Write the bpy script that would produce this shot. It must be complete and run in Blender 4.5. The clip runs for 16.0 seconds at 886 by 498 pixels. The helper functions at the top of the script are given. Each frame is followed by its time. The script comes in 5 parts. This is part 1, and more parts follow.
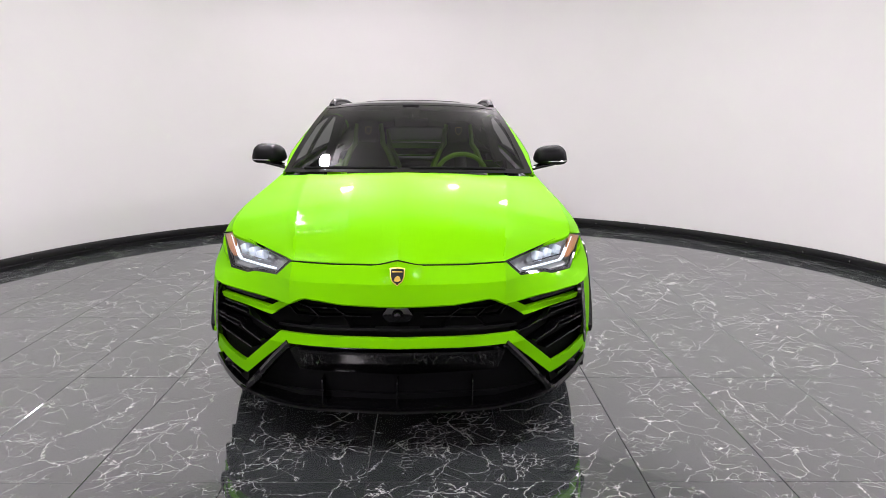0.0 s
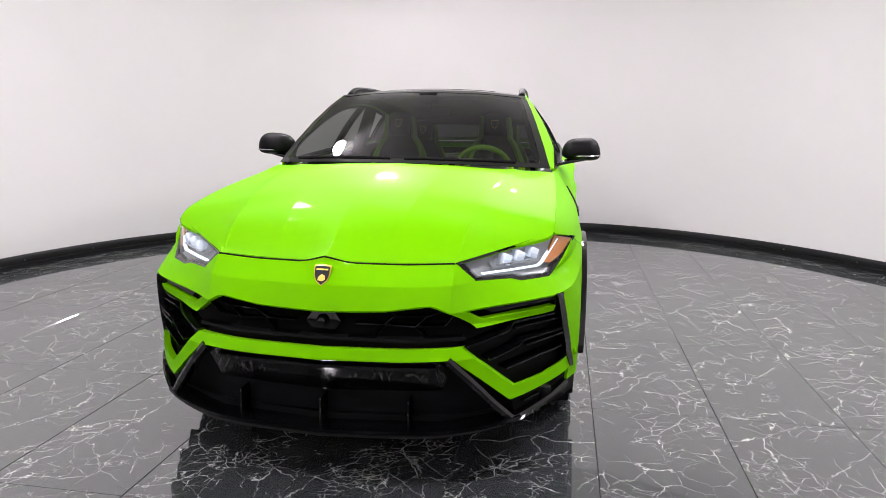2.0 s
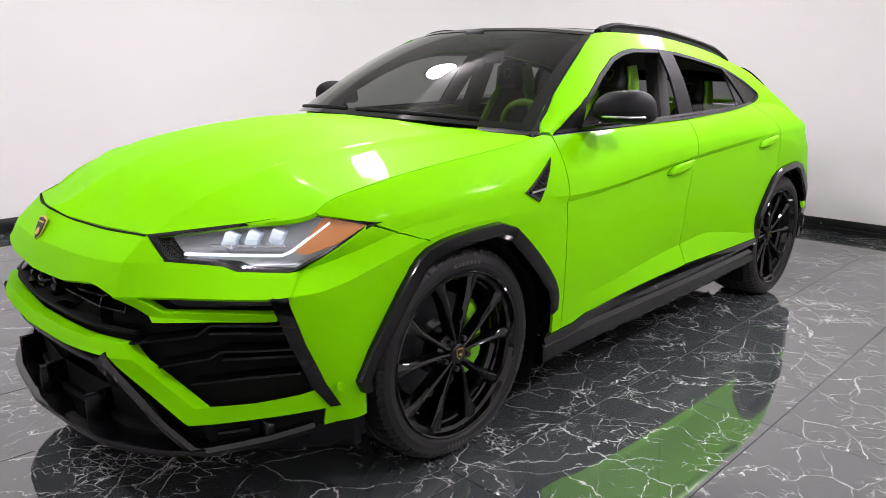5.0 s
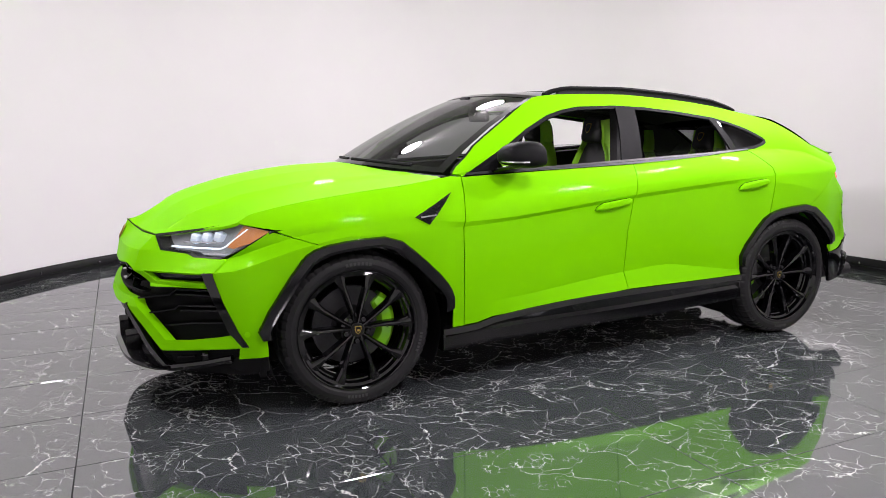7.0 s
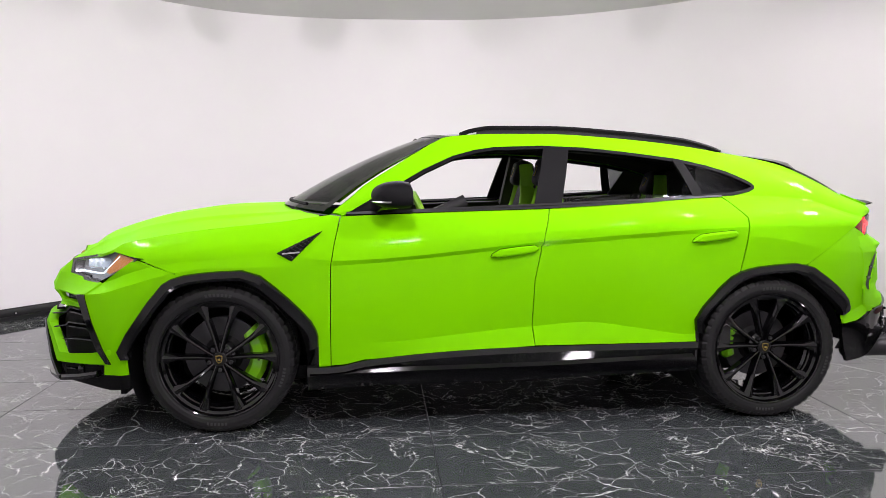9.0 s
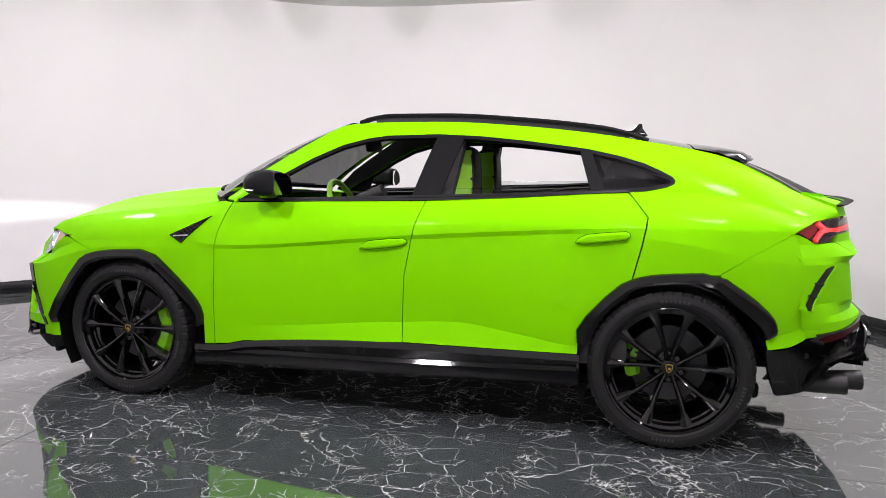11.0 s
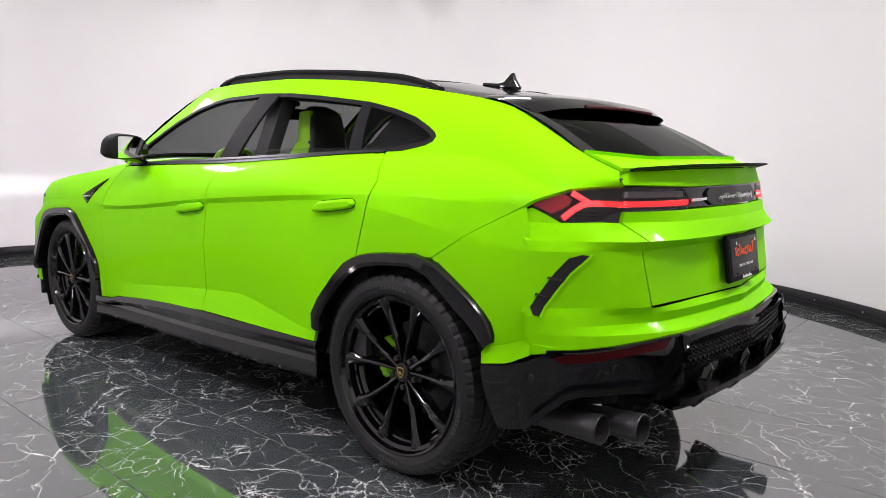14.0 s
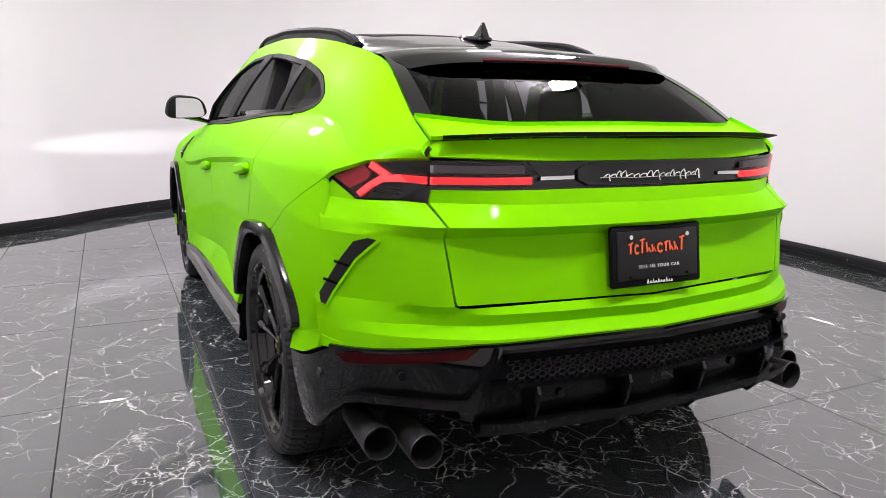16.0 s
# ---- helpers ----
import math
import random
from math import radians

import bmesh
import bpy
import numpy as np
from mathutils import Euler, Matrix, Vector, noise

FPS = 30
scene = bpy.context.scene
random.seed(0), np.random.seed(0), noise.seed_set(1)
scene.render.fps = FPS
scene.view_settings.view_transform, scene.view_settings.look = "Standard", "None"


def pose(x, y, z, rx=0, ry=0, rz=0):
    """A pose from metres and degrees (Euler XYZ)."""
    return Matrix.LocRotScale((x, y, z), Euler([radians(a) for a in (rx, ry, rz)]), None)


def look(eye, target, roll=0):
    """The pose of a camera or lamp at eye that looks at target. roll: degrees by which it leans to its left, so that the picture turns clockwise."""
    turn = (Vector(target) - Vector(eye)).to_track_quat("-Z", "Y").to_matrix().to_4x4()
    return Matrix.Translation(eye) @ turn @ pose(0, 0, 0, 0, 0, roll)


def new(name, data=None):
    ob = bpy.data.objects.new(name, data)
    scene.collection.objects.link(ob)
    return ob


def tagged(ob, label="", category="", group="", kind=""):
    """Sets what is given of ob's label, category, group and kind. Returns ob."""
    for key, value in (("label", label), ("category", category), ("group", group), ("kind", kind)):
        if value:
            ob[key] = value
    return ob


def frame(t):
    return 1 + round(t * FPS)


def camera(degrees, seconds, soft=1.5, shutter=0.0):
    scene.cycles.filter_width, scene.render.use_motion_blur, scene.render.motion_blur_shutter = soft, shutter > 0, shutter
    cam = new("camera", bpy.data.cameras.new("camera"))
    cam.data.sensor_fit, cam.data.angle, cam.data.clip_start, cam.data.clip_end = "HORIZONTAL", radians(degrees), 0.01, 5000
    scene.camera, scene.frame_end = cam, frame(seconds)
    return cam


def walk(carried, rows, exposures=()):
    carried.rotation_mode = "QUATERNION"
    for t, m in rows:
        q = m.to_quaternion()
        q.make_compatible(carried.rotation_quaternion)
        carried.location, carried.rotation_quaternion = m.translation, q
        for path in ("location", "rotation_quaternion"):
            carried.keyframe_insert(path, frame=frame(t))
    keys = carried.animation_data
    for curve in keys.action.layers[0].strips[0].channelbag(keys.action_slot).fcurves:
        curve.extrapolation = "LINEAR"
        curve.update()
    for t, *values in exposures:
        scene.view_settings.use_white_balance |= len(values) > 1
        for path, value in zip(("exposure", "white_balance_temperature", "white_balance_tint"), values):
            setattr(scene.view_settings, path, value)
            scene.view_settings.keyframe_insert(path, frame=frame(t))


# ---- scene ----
cam = camera(64.4, 16.0, soft=0.5)
PATH = [
    (0, (0.149, -5.576, 1.585), (0.183, -3.615, 1.19), 0.4),
    (0.5, (0.206, -5.558, 1.586), (0.225, -3.598, 1.19), 0.4),
    (1, (0.359, -5.475, 1.558), (0.335, -3.515, 1.165), 0.5),
    (1.5, (0.583, -5.273, 1.496), (0.447, -3.315, 1.116), 0.7),
    (2, (0.881, -5.044, 1.447), (0.557, -3.106, 1.077), 0.7),
    (2.5, (1.208, -4.829, 1.43), (0.664, -2.941, 1.058), 1.0),
    (3, (1.513, -4.51, 1.397), (0.749, -2.7, 1.024), 1.0),
    (3.5, (1.796, -4.151, 1.375), (0.852, -2.431, 0.988), 1.1),
    (4, (2.023, -3.794, 1.378), (0.926, -2.173, 0.966), 1.1),
    (4.5, (2.216, -3.437, 1.349), (0.983, -1.928, 0.897), 1.2),
    (4.7, (2.335, -3.343, 1.355), (1.053, -1.88, 0.887), 1.3),
    (6.8, (4.152, -2.678, 1.405), (2.378, -1.818, 1.065), -0.5),
    (7, (4.253, -2.529, 1.397), (2.458, -1.714, 1.06), -0.4),
    (7.5, (4.492, -2.122, 1.353), (2.644, -1.423, 1.043), -0.5),
    (8, (4.611, -1.666, 1.362), (2.709, -1.115, 1.078), -0.3),
    (8.5, (4.636, -1.171, 1.37), (2.686, -0.803, 1.128), -0.1),
    (9, (4.646, -0.663, 1.331), (2.664, -0.484, 1.138), 0.1),
    (9.2, (4.612, -0.462, 1.341), (2.624, -0.357, 1.14), 0.2),
    (11.3, (4.34, 1.444, 1.376), (2.437, 0.889, 1.1151), 0.7),
    (11.5, (4.271, 1.594, 1.376), (2.388, 0.979, 1.1001), 0.6),
    (12, (4.032, 1.967, 1.334), (2.202, 1.213, 1.0581), 0.6),
    (12.5, (3.792, 2.341, 1.297), (2.024, 1.445, 1.0351), 0.6),
    (13, (3.479, 2.668, 1.248), (1.788, 1.633, 0.9921), 0.6),
    (13.5, (3.146, 3.018, 1.237), (1.546, 1.849, 0.9721), 0.6),
    (14, (2.806, 3.346, 1.241), (1.308, 2.049, 0.9721), 0.7),
    (14.5, (2.441, 3.575, 1.251), (1.063, 2.157, 0.9521), 0.8),
    (15, (2.145, 3.795, 1.293), (0.916, 2.255, 0.9491), 0.9),
    (15.5, (1.795, 3.92, 1.29), (0.744, 2.261, 0.9143), 0.8),
    (16, (1.442, 4.018, 1.274), (0.598, 2.249, 0.8825), 0.9),
]
walk(cam, [(t, look(eye, target, roll)) for t, eye, target, roll in PATH])

# ---------- light and exposure ----------
scene.view_settings.exposure = 0.0
world = bpy.data.worlds.new("world")
scene.world = world
world.use_nodes = True
world.node_tree.nodes["Background"].inputs[0].default_value = (0.9, 0.93, 1.0, 1)
world.node_tree.nodes["Background"].inputs[1].default_value = 0.05

ROOM_H = 3.3
CROSS_POWER = 45.0


# ---------- materials ----------
def material(name, color, rough=0.5, metal=0.0, coat=0.0, coat_rough=0.03, grain=0.0, grain_scale=60.0, spot=0.0, bump=0.0, bump_scale=200.0, spec=0.5):
    """A plain surface with two scales of variation in tone and a fine relief."""
    m = bpy.data.materials.new(name)
    m.use_nodes = True
    nt = m.node_tree
    b = nt.nodes["Principled BSDF"]
    b.inputs["Base Color"].default_value = (*color, 1)
    b.inputs["Roughness"].default_value = rough
    b.inputs["Metallic"].default_value = metal
    b.inputs["Coat Weight"].default_value = coat
    b.inputs["Coat Roughness"].default_value = coat_rough
    b.inputs["Specular IOR Level"].default_value = spec
    co = nt.nodes.new("ShaderNodeTexCoord")
    if grain or spot:
        n1 = nt.nodes.new("ShaderNodeTexNoise")
        n1.inputs["Scale"].default_value = grain_scale
        n1.inputs["Detail"].default_value = 3
        n2 = nt.nodes.new("ShaderNodeTexNoise")
        n2.inputs["Scale"].default_value = 2.5
        n2.inputs["Detail"].default_value = 4
        for n in (n1, n2):
            nt.links.new(co.outputs["Object"], n.inputs["Vector"])
        mul = nt.nodes.new("ShaderNodeMath")
        mul.operation = "MULTIPLY_ADD"
        nt.links.new(n1.outputs["Fac"], mul.inputs[0])
        mul.inputs[1].default_value = 2 * grain
        mul.inputs[2].default_value = 1 - grain - spot
        mul2 = nt.nodes.new("ShaderNodeMath")
        mul2.operation = "MULTIPLY_ADD"
        nt.links.new(n2.outputs["Fac"], mul2.inputs[0])
        mul2.inputs[1].default_value = 2 * spot
        nt.links.new(mul.outputs[0], mul2.inputs[2])
        hsv = nt.nodes.new("ShaderNodeHueSaturation")
        hsv.inputs["Color"].default_value = (*color, 1)
        nt.links.new(mul2.outputs[0], hsv.inputs["Value"])
        nt.links.new(hsv.outputs[0], b.inputs["Base Color"])
        rr = nt.nodes.new("ShaderNodeMapRange")
        nt.links.new(n2.outputs["Fac"], rr.inputs[0])
        rr.inputs[3].default_value = rough * 0.85
        rr.inputs[4].default_value = min(1, rough * 1.2)
        nt.links.new(rr.outputs[0], b.inputs["Roughness"])
    if bump:
        n3 = nt.nodes.new("ShaderNodeTexNoise")
        n3.inputs["Scale"].default_value = bump_scale
        n3.inputs["Detail"].default_value = 2
        nt.links.new(co.outputs["Object"], n3.inputs["Vector"])
        bp = nt.nodes.new("ShaderNodeBump")
        bp.inputs["Strength"].default_value = bump
        bp.inputs["Distance"].default_value = 0.002
        nt.links.new(n3.outputs["Fac"], bp.inputs["Height"])
        nt.links.new(bp.outputs[0], b.inputs["Normal"])
    return m


def glass(name, tint, gloss=1.0):
    """A thin pane: it lets light straight through, tinted, and mirrors by Fresnel."""
    m = bpy.data.materials.new(name)
    m.use_nodes = True
    nt = m.node_tree
    nt.nodes.remove(nt.nodes["Principled BSDF"])
    out = nt.nodes["Material Output"]
    tr = nt.nodes.new("ShaderNodeBsdfTransparent")
    tr.inputs[0].default_value = (*tint, 1)
    gl = nt.nodes.new("ShaderNodeBsdfGlossy")
    gl.inputs["Roughness"].default_value = 0.01
    lw = nt.nodes.new("ShaderNodeLayerWeight")
    lw.inputs[0].default_value = 0.5
    pw5 = nt.nodes.new("ShaderNodeMath")
    pw5.operation = "POWER"
    pw5.inputs[1].default_value = 5.0
    fr = nt.nodes.new("ShaderNodeMath")
    fr.operation = "MULTIPLY_ADD"
    fr.inputs[1].default_value = 0.9 * gloss
    fr.inputs[2].default_value = 0.035 * gloss
    nt.links.new(lw.outputs["Facing"], pw5.inputs[0])
    nt.links.new(pw5.outputs[0], fr.inputs[0])
    mix = nt.nodes.new("ShaderNodeMixShader")
    nt.links.new(fr.outputs[0], mix.inputs[0])
    nt.links.new(tr.outputs[0], mix.inputs[1])
    nt.links.new(gl.outputs[0], mix.inputs[2])
    nt.links.new(mix.outputs[0], out.inputs[0])
    return m


def glow(name, color, strength):
    m = bpy.data.materials.new(name)
    m.use_nodes = True
    b = m.node_tree.nodes["Principled BSDF"]
    b.inputs["Base Color"].default_value = (*color, 1)
    b.inputs["Emission Color"].default_value = (*color, 1)
    b.inputs["Emission Strength"].default_value = strength
    return m


def marble():
    """Polished black marble: near-black ground, a broken net of white veins, shifted from tile to tile."""
    m = bpy.data.materials.new("black_marble")
    m.use_nodes = True
    nt = m.node_tree
    N, L = nt.nodes.new, nt.links.new
    b = nt.nodes["Principled BSDF"]
    co, info = N("ShaderNodeTexCoord"), N("ShaderNodeObjectInfo")
    shift = N("ShaderNodeVectorMath")
    shift.operation = "MULTIPLY_ADD"
    comb = N("ShaderNodeCombineXYZ")
    L(info.outputs["Random"], comb.inputs[0])
    L(info.outputs["Random"], comb.inputs[1])
    L(info.outputs["Random"], comb.inputs[2])
    L(comb.outputs[0], shift.inputs[0])
    shift.inputs[1].default_value = (37.0, 91.0, 13.0)
    L(co.outputs["Object"], shift.inputs[2])

    def noise_at(scale, detail, rough=0.5):
        n = N("ShaderNodeTexNoise")
        n.inputs["Scale"].default_value = scale
        n.inputs["Detail"].default_value = detail
        n.inputs["Roughness"].default_value = rough
        L(shift.outputs[0], n.inputs["Vector"])
        return n

    def warped(amount, scale):
        n = noise_at(scale, 6, 0.66)
        v = N("ShaderNodeVectorMath")
        v.operation = "MULTIPLY_ADD"
        L(n.outputs["Color"], v.inputs[0])
        v.inputs[1].default_value = (amount, amount, amount)
        L(shift.outputs[0], v.inputs[2])
        return v

    def veins(scale, amount, bscale, width, mask_scale, lo, hi, stretch, turn):
        """Cracks along warped cell borders, thick and thin by a noise, broken off by a second one."""
        v = warped(amount, bscale)
        rot = N("ShaderNodeVectorRotate")
        rot.rotation_type = "Z_AXIS"
        rot.inputs["Angle"].default_value = turn
        L(v.outputs[0], rot.inputs["Vector"])
        st = N("ShaderNodeVectorMath")
        st.operation = "MULTIPLY"
        L(rot.outputs[0], st.inputs[0])
        st.inputs[1].default_value = stretch
        vo = N("ShaderNodeTexVoronoi")
        vo.feature = "DISTANCE_TO_EDGE"
        vo.inputs["Scale"].default_value = scale
        L(st.outputs[0], vo.inputs["Vector"])
        thick = N("ShaderNodeMapRange")
        L(noise_at(bscale * 1.7, 2).outputs["Fac"], thick.inputs[0])
        thick.inputs[1].default_value, thick.inputs[2].default_value = 0.35, 0.7
        thick.inputs[3].default_value, thick.inputs[4].default_value = width * 0.35, width * 1.5
        r = N("ShaderNodeMapRange")
        L(vo.outputs["Distance"], r.inputs[0])
        r.inputs[1].default_value = 0.0
        L(thick.outputs[0], r.inputs[2])
        r.inputs[3].default_value = 1.0
        r.inputs[4].default_value = 0.0
        k = N("ShaderNodeMapRange")
        L(noise_at(mask_scale, 4, 0.6).outputs["Fac"], k.inputs[0])
        k.inputs[1].default_value = lo
        k.inputs[2].default_value = hi
        p = N("ShaderNodeMath")
        p.operation = "MULTIPLY"
        L(r.outputs[0], p.inputs[0])
        L(k.outputs[0], p.inputs[1])
        return p
    layers = [veins(3.0, 0.24, 3.0, 0.0058, 2.4, 0.44, 0.50, (1.0, 0.42, 1.0), 0.7),
              veins(7.5, 0.10, 6.0, 0.0095, 3.2, 0.48, 0.55, (1.0, 0.55, 1.0), -0.5),
              veins(17.0, 0.045, 12.0, 0.019, 3.6, 0.54, 0.60, (1.0, 0.6, 1.0), 0.9),
              veins(34.0, 0.022, 24.0, 0.034, 4.5, 0.59, 0.64, (0.7, 1.0, 1.0), 0.2)]
    s = layers[0]
    for nxt in layers[1:]:
        mx = N("ShaderNodeMath")
        mx.operation = "MAXIMUM"
        L(s.outputs[0], mx.inputs[0])
        L(nxt.outputs[0], mx.inputs[1])
        s = mx
    cloud = N("ShaderNodeMixRGB")
    L(noise_at(2.2, 6, 0.6).outputs["Fac"], cloud.inputs[0])
    cloud.inputs[1].default_value = (0.034, 0.040, 0.042, 1)
    cloud.inputs[2].default_value = (0.082, 0.092, 0.097, 1)
    mix = N("ShaderNodeMixRGB")
    L(s.outputs[0], mix.inputs[0])
    L(cloud.outputs[0], mix.inputs[1])
    mix.inputs[2].default_value = (0.92, 0.93, 0.90, 1)
    L(mix.outputs[0], b.inputs["Base Color"])
    b.inputs["Roughness"].default_value = 0.045
    b.inputs["IOR"].default_value = 2.6
    return m


M_PAINT = material("lime_paint", (0.178, 0.55, 0.001), 0.56, metal=0.06, coat=0.08, coat_rough=0.05, spot=0.015, spec=0.03)
M_PAINT.node_tree.nodes["Principled BSDF"].inputs["Specular Tint"].default_value = (0.55, 1.0, 0.05, 1)
M_GLOSS = material("gloss_black", (0.0018, 0.0018, 0.0022), 0.05, spot=0.05, spec=0.5)
M_SATIN = material("satin_black", (0.006, 0.006, 0.0065), 0.4, grain=0.05, spot=0.05, spec=0.3)
M_PLASTIC = material("black_plastic", (0.004, 0.004, 0.0045), 0.6, grain=0.1, bump=0.2, bump_scale=900, spec=0.1)
M_FLARE = material("flare_black", (0.003, 0.003, 0.0035), 0.13, spot=0.05, spec=0.42)
M_RUBBER = material("tyre_rubber", (0.009, 0.009, 0.0095), 0.5, grain=0.15, spot=0.1, bump=0.15, bump_scale=700, spec=0.3)
M_RUBBER_MARK = material("tyre_marking", (0.03, 0.03, 0.031), 0.5, grain=0.1)
M_LEATHER = material("black_leather", (0.007, 0.007, 0.0075), 0.6, grain=0.1, bump=0.4, bump_scale=600)
M_LIME_LEATHER = material("lime_leather", (0.22, 0.50, 0.01), 0.55, grain=0.05, bump=0.4, bump_scale=600)
M_CALIPER = material("lime_caliper", (0.22, 0.62, 0.01), 0.3, coat=0.5, spot=0.03)
M_STEEL = material("brushed_steel", (0.32, 0.32, 0.33), 0.35, metal=1.0, grain=0.1)
M_DARKSTEEL = material("dark_disc", (0.06, 0.06, 0.063), 0.35, metal=0.9, grain=0.15)
M_CHROME = material("chrome", (0.75, 0.75, 0.76), 0.08, metal=1.0, spot=0.02)
M_SILVER = material("silver_trim", (0.55, 0.55, 0.57), 0.25, metal=1.0, spot=0.02)
M_GOLD = material("gold", (0.75, 0.52, 0.12), 0.3, metal=1.0, spot=0.03)
M_MESH = material("mesh_black", (0.03, 0.03, 0.031), 0.35, grain=0.1)
M_CARBON = material("carbon_tip", (0.012, 0.012, 0.0125), 0.5, metal=0.1, grain=0.3, grain_scale=350)
M_WALL = material("white_wall", (0.86, 0.835, 0.845), 0.75, spot=0.02, bump=0.1, bump_scale=60)
M_CEIL = material("pale_ceiling", (0.72, 0.71, 0.70), 0.8, spot=0.03)
M_BASE = material("black_baseboard", (0.007, 0.007, 0.008), 0.4, spot=0.2, spec=0.25)
M_GROUT = material("dark_grout", (0.02, 0.02, 0.021), 0.8, grain=0.1)
M_MARBLE = marble()
M_SCREEN = glass("windshield_glass", (0.17, 0.178, 0.175))
M_PRIVACY = glass("privacy_glass", (0.15, 0.155, 0.16), 0.45)
M_CLEAR = glass("clear_glass", (0.72, 0.74, 0.73))
M_LENS = glass("headlight_lens", (0.86, 0.88, 0.9))
M_SMOKE = glass("smoked_lens", (0.45, 0.40, 0.42))
M_MIRROR = material("mirror_silver", (0.85, 0.86, 0.86), 0.02, metal=1.0)
M_DRL = glow("day_light", (0.85, 0.92, 1.0), 0.9)
M_PROJ = glow("projector_light", (0.80, 0.90, 1.0), 0.10)
M_LAMPGREY = material("lamp_silver", (0.42, 0.43, 0.44), 0.4, metal=0.5, spot=0.05)
M_REDGLOW = glow("tail_glow", (1.0, 0.045, 0.05), 1.35)
M_REDLENS = glow("red_lens", (0.45, 0.008, 0.02), 0.28)
M_REDDARK = material("dark_red_reflector", (0.04, 0.0006, 0.002), 0.45, spot=0.1, spec=0.1)
M_AMBER = material("amber_lens", (0.72, 0.26, 0.06), 0.3, coat=0.3, spot=0.1)
M_ORANGE = material("orange_print", (0.85, 0.12, 0.03), 0.5, grain=0.03)
M_WHITEPRINT = material("white_print", (0.8, 0.8, 0.8), 0.5, grain=0.03)


# ---------- mesh helpers ----------
def part(name, bm, mat, parent=None, label="", angle=32, smooth=True, solid=0.0, crease=0):
    """Links a bmesh as one mesh object under a thing or a part."""
    if solid:
        # folds the free edges back, which gives a sheet its thickness
        bm.normal_update()
        back = Vector((0, 0, 0))
        for f in bm.faces:
            back -= f.normal * f.calc_area()
        back.normalize()
        free = [e for e in bm.edges if len(e.link_faces) == 1]
        r = bmesh.ops.extrude_edge_only(bm, edges=free)
        bmesh.ops.translate(bm, vec=back * solid, verts=[v for v in r["geom"] if isinstance(v, bmesh.types.BMVert)])
    row = bm.edges.layers.int.get("row")
    if crease and row:
        for e in bm.edges:
            e.smooth = e.calc_face_angle(0) < radians(crease if e[row] else angle)
    me = bpy.data.meshes.new(name)
    bm.to_mesh(me)
    bm.free()
    me.materials.append(mat)
    if smooth and crease:
        for f in me.polygons:
            f.use_smooth = True
    elif smooth:
        for f in me.polygons:
            f.use_smooth = True
        me.set_sharp_from_angle(angle=radians(angle))
    ob = new(name, me)
    ob.parent = parent
    if label:
        ob["label"] = label
    return ob


def turn_normals(ob, weight, side, rear):
    """Lets the shading run smoothly round a body corner: normals near it lean to one direction."""
    me = ob.data
    res = []
    for k, lp in enumerate(me.loops):
        n = me.corner_normals[k].vector.copy()
        p = me.vertices[lp.vertex_index].co
        w = min(1, max(0, weight(p)))
        h = math.hypot(n.x, n.y)
        aim = Vector((math.copysign(side, p.x) * h, rear * h, n.z))
        res.append(tuple(n.lerp(aim, w * w * (3 - 2 * w)).normalized()))
    me.normals_split_custom_set(res)


def mirrored(bm):
    o = bm.copy()
    for v in o.verts:
        v.co.x = -v.co.x
    bmesh.ops.reverse_faces(o, faces=o.faces[:])
    return o


def both(name, bm, mat, parents, label="", **kw):
    """The same part on the car's two sides; parents: one object or a pair."""
    pa = parents if isinstance(parents, tuple) else (parents, parents)
    o = mirrored(bm)
    return part(name, bm, mat, pa[0], label, **kw), part(name, o, mat, pa[1], label, **kw)


def whole(bm):
    """Joins a half (x >= 0) with its mirror image."""
    r = bmesh.ops.duplicate(bm, geom=bm.verts[:] + bm.edges[:] + bm.faces[:])
    for g in r["geom"]:
        if isinstance(g, bmesh.types.BMVert):
            g.co.x = -g.co.x
    bmesh.ops.reverse_faces(bm, faces=[g for g in r["geom"] if isinstance(g, bmesh.types.BMFace)])
    bmesh.ops.remove_doubles(bm, verts=bm.verts[:], dist=0.0008)
    return bm


def join(*bms):
    a = bms[0]
    for o in bms[1:]:
        me = bpy.data.meshes.new("tmp")
        o.to_mesh(me)
        o.free()
        a.from_mesh(me)
        bpy.data.meshes.remove(me)
    return a


def pw(pts):
    """A smooth function of the first number, which overshoots nowhere."""
    P = np.array(pts, float)
    X, Y = P[:, 0], P[:, 1:]
    h = np.diff(X)[:, None]
    d = np.diff(Y, axis=0) / h
    S = np.zeros_like(Y)
    S[0], S[-1] = d[0], d[-1]
    for i in range(1, len(X) - 1):
        ok = d[i - 1] * d[i] > 0
        w1, w2 = 2 * h[i] + h[i - 1], h[i] + 2 * h[i - 1]
        with np.errstate(all="ignore"):
            S[i] = np.where(ok, (w1 + w2) / (w1 / np.where(ok, d[i - 1], 1) + w2 / np.where(ok, d[i], 1)), 0)

    def f(x):
        if x <= X[0]:
            return Y[0] + S[0] * (x - X[0])
        if x >= X[-1]:
            return Y[-1] + S[-1] * (x - X[-1])
        i = int(np.searchsorted(X, x) - 1)
        t, k = (x - X[i]) / h[i, 0], h[i, 0]
        return (Y[i] * (1 + 2 * t) * (1 - t) ** 2 + Y[i + 1] * t * t * (3 - 2 * t) + S[i] * k * t * (1 - t) ** 2 - S[i + 1] * k * t * t * (1 - t))
    return f


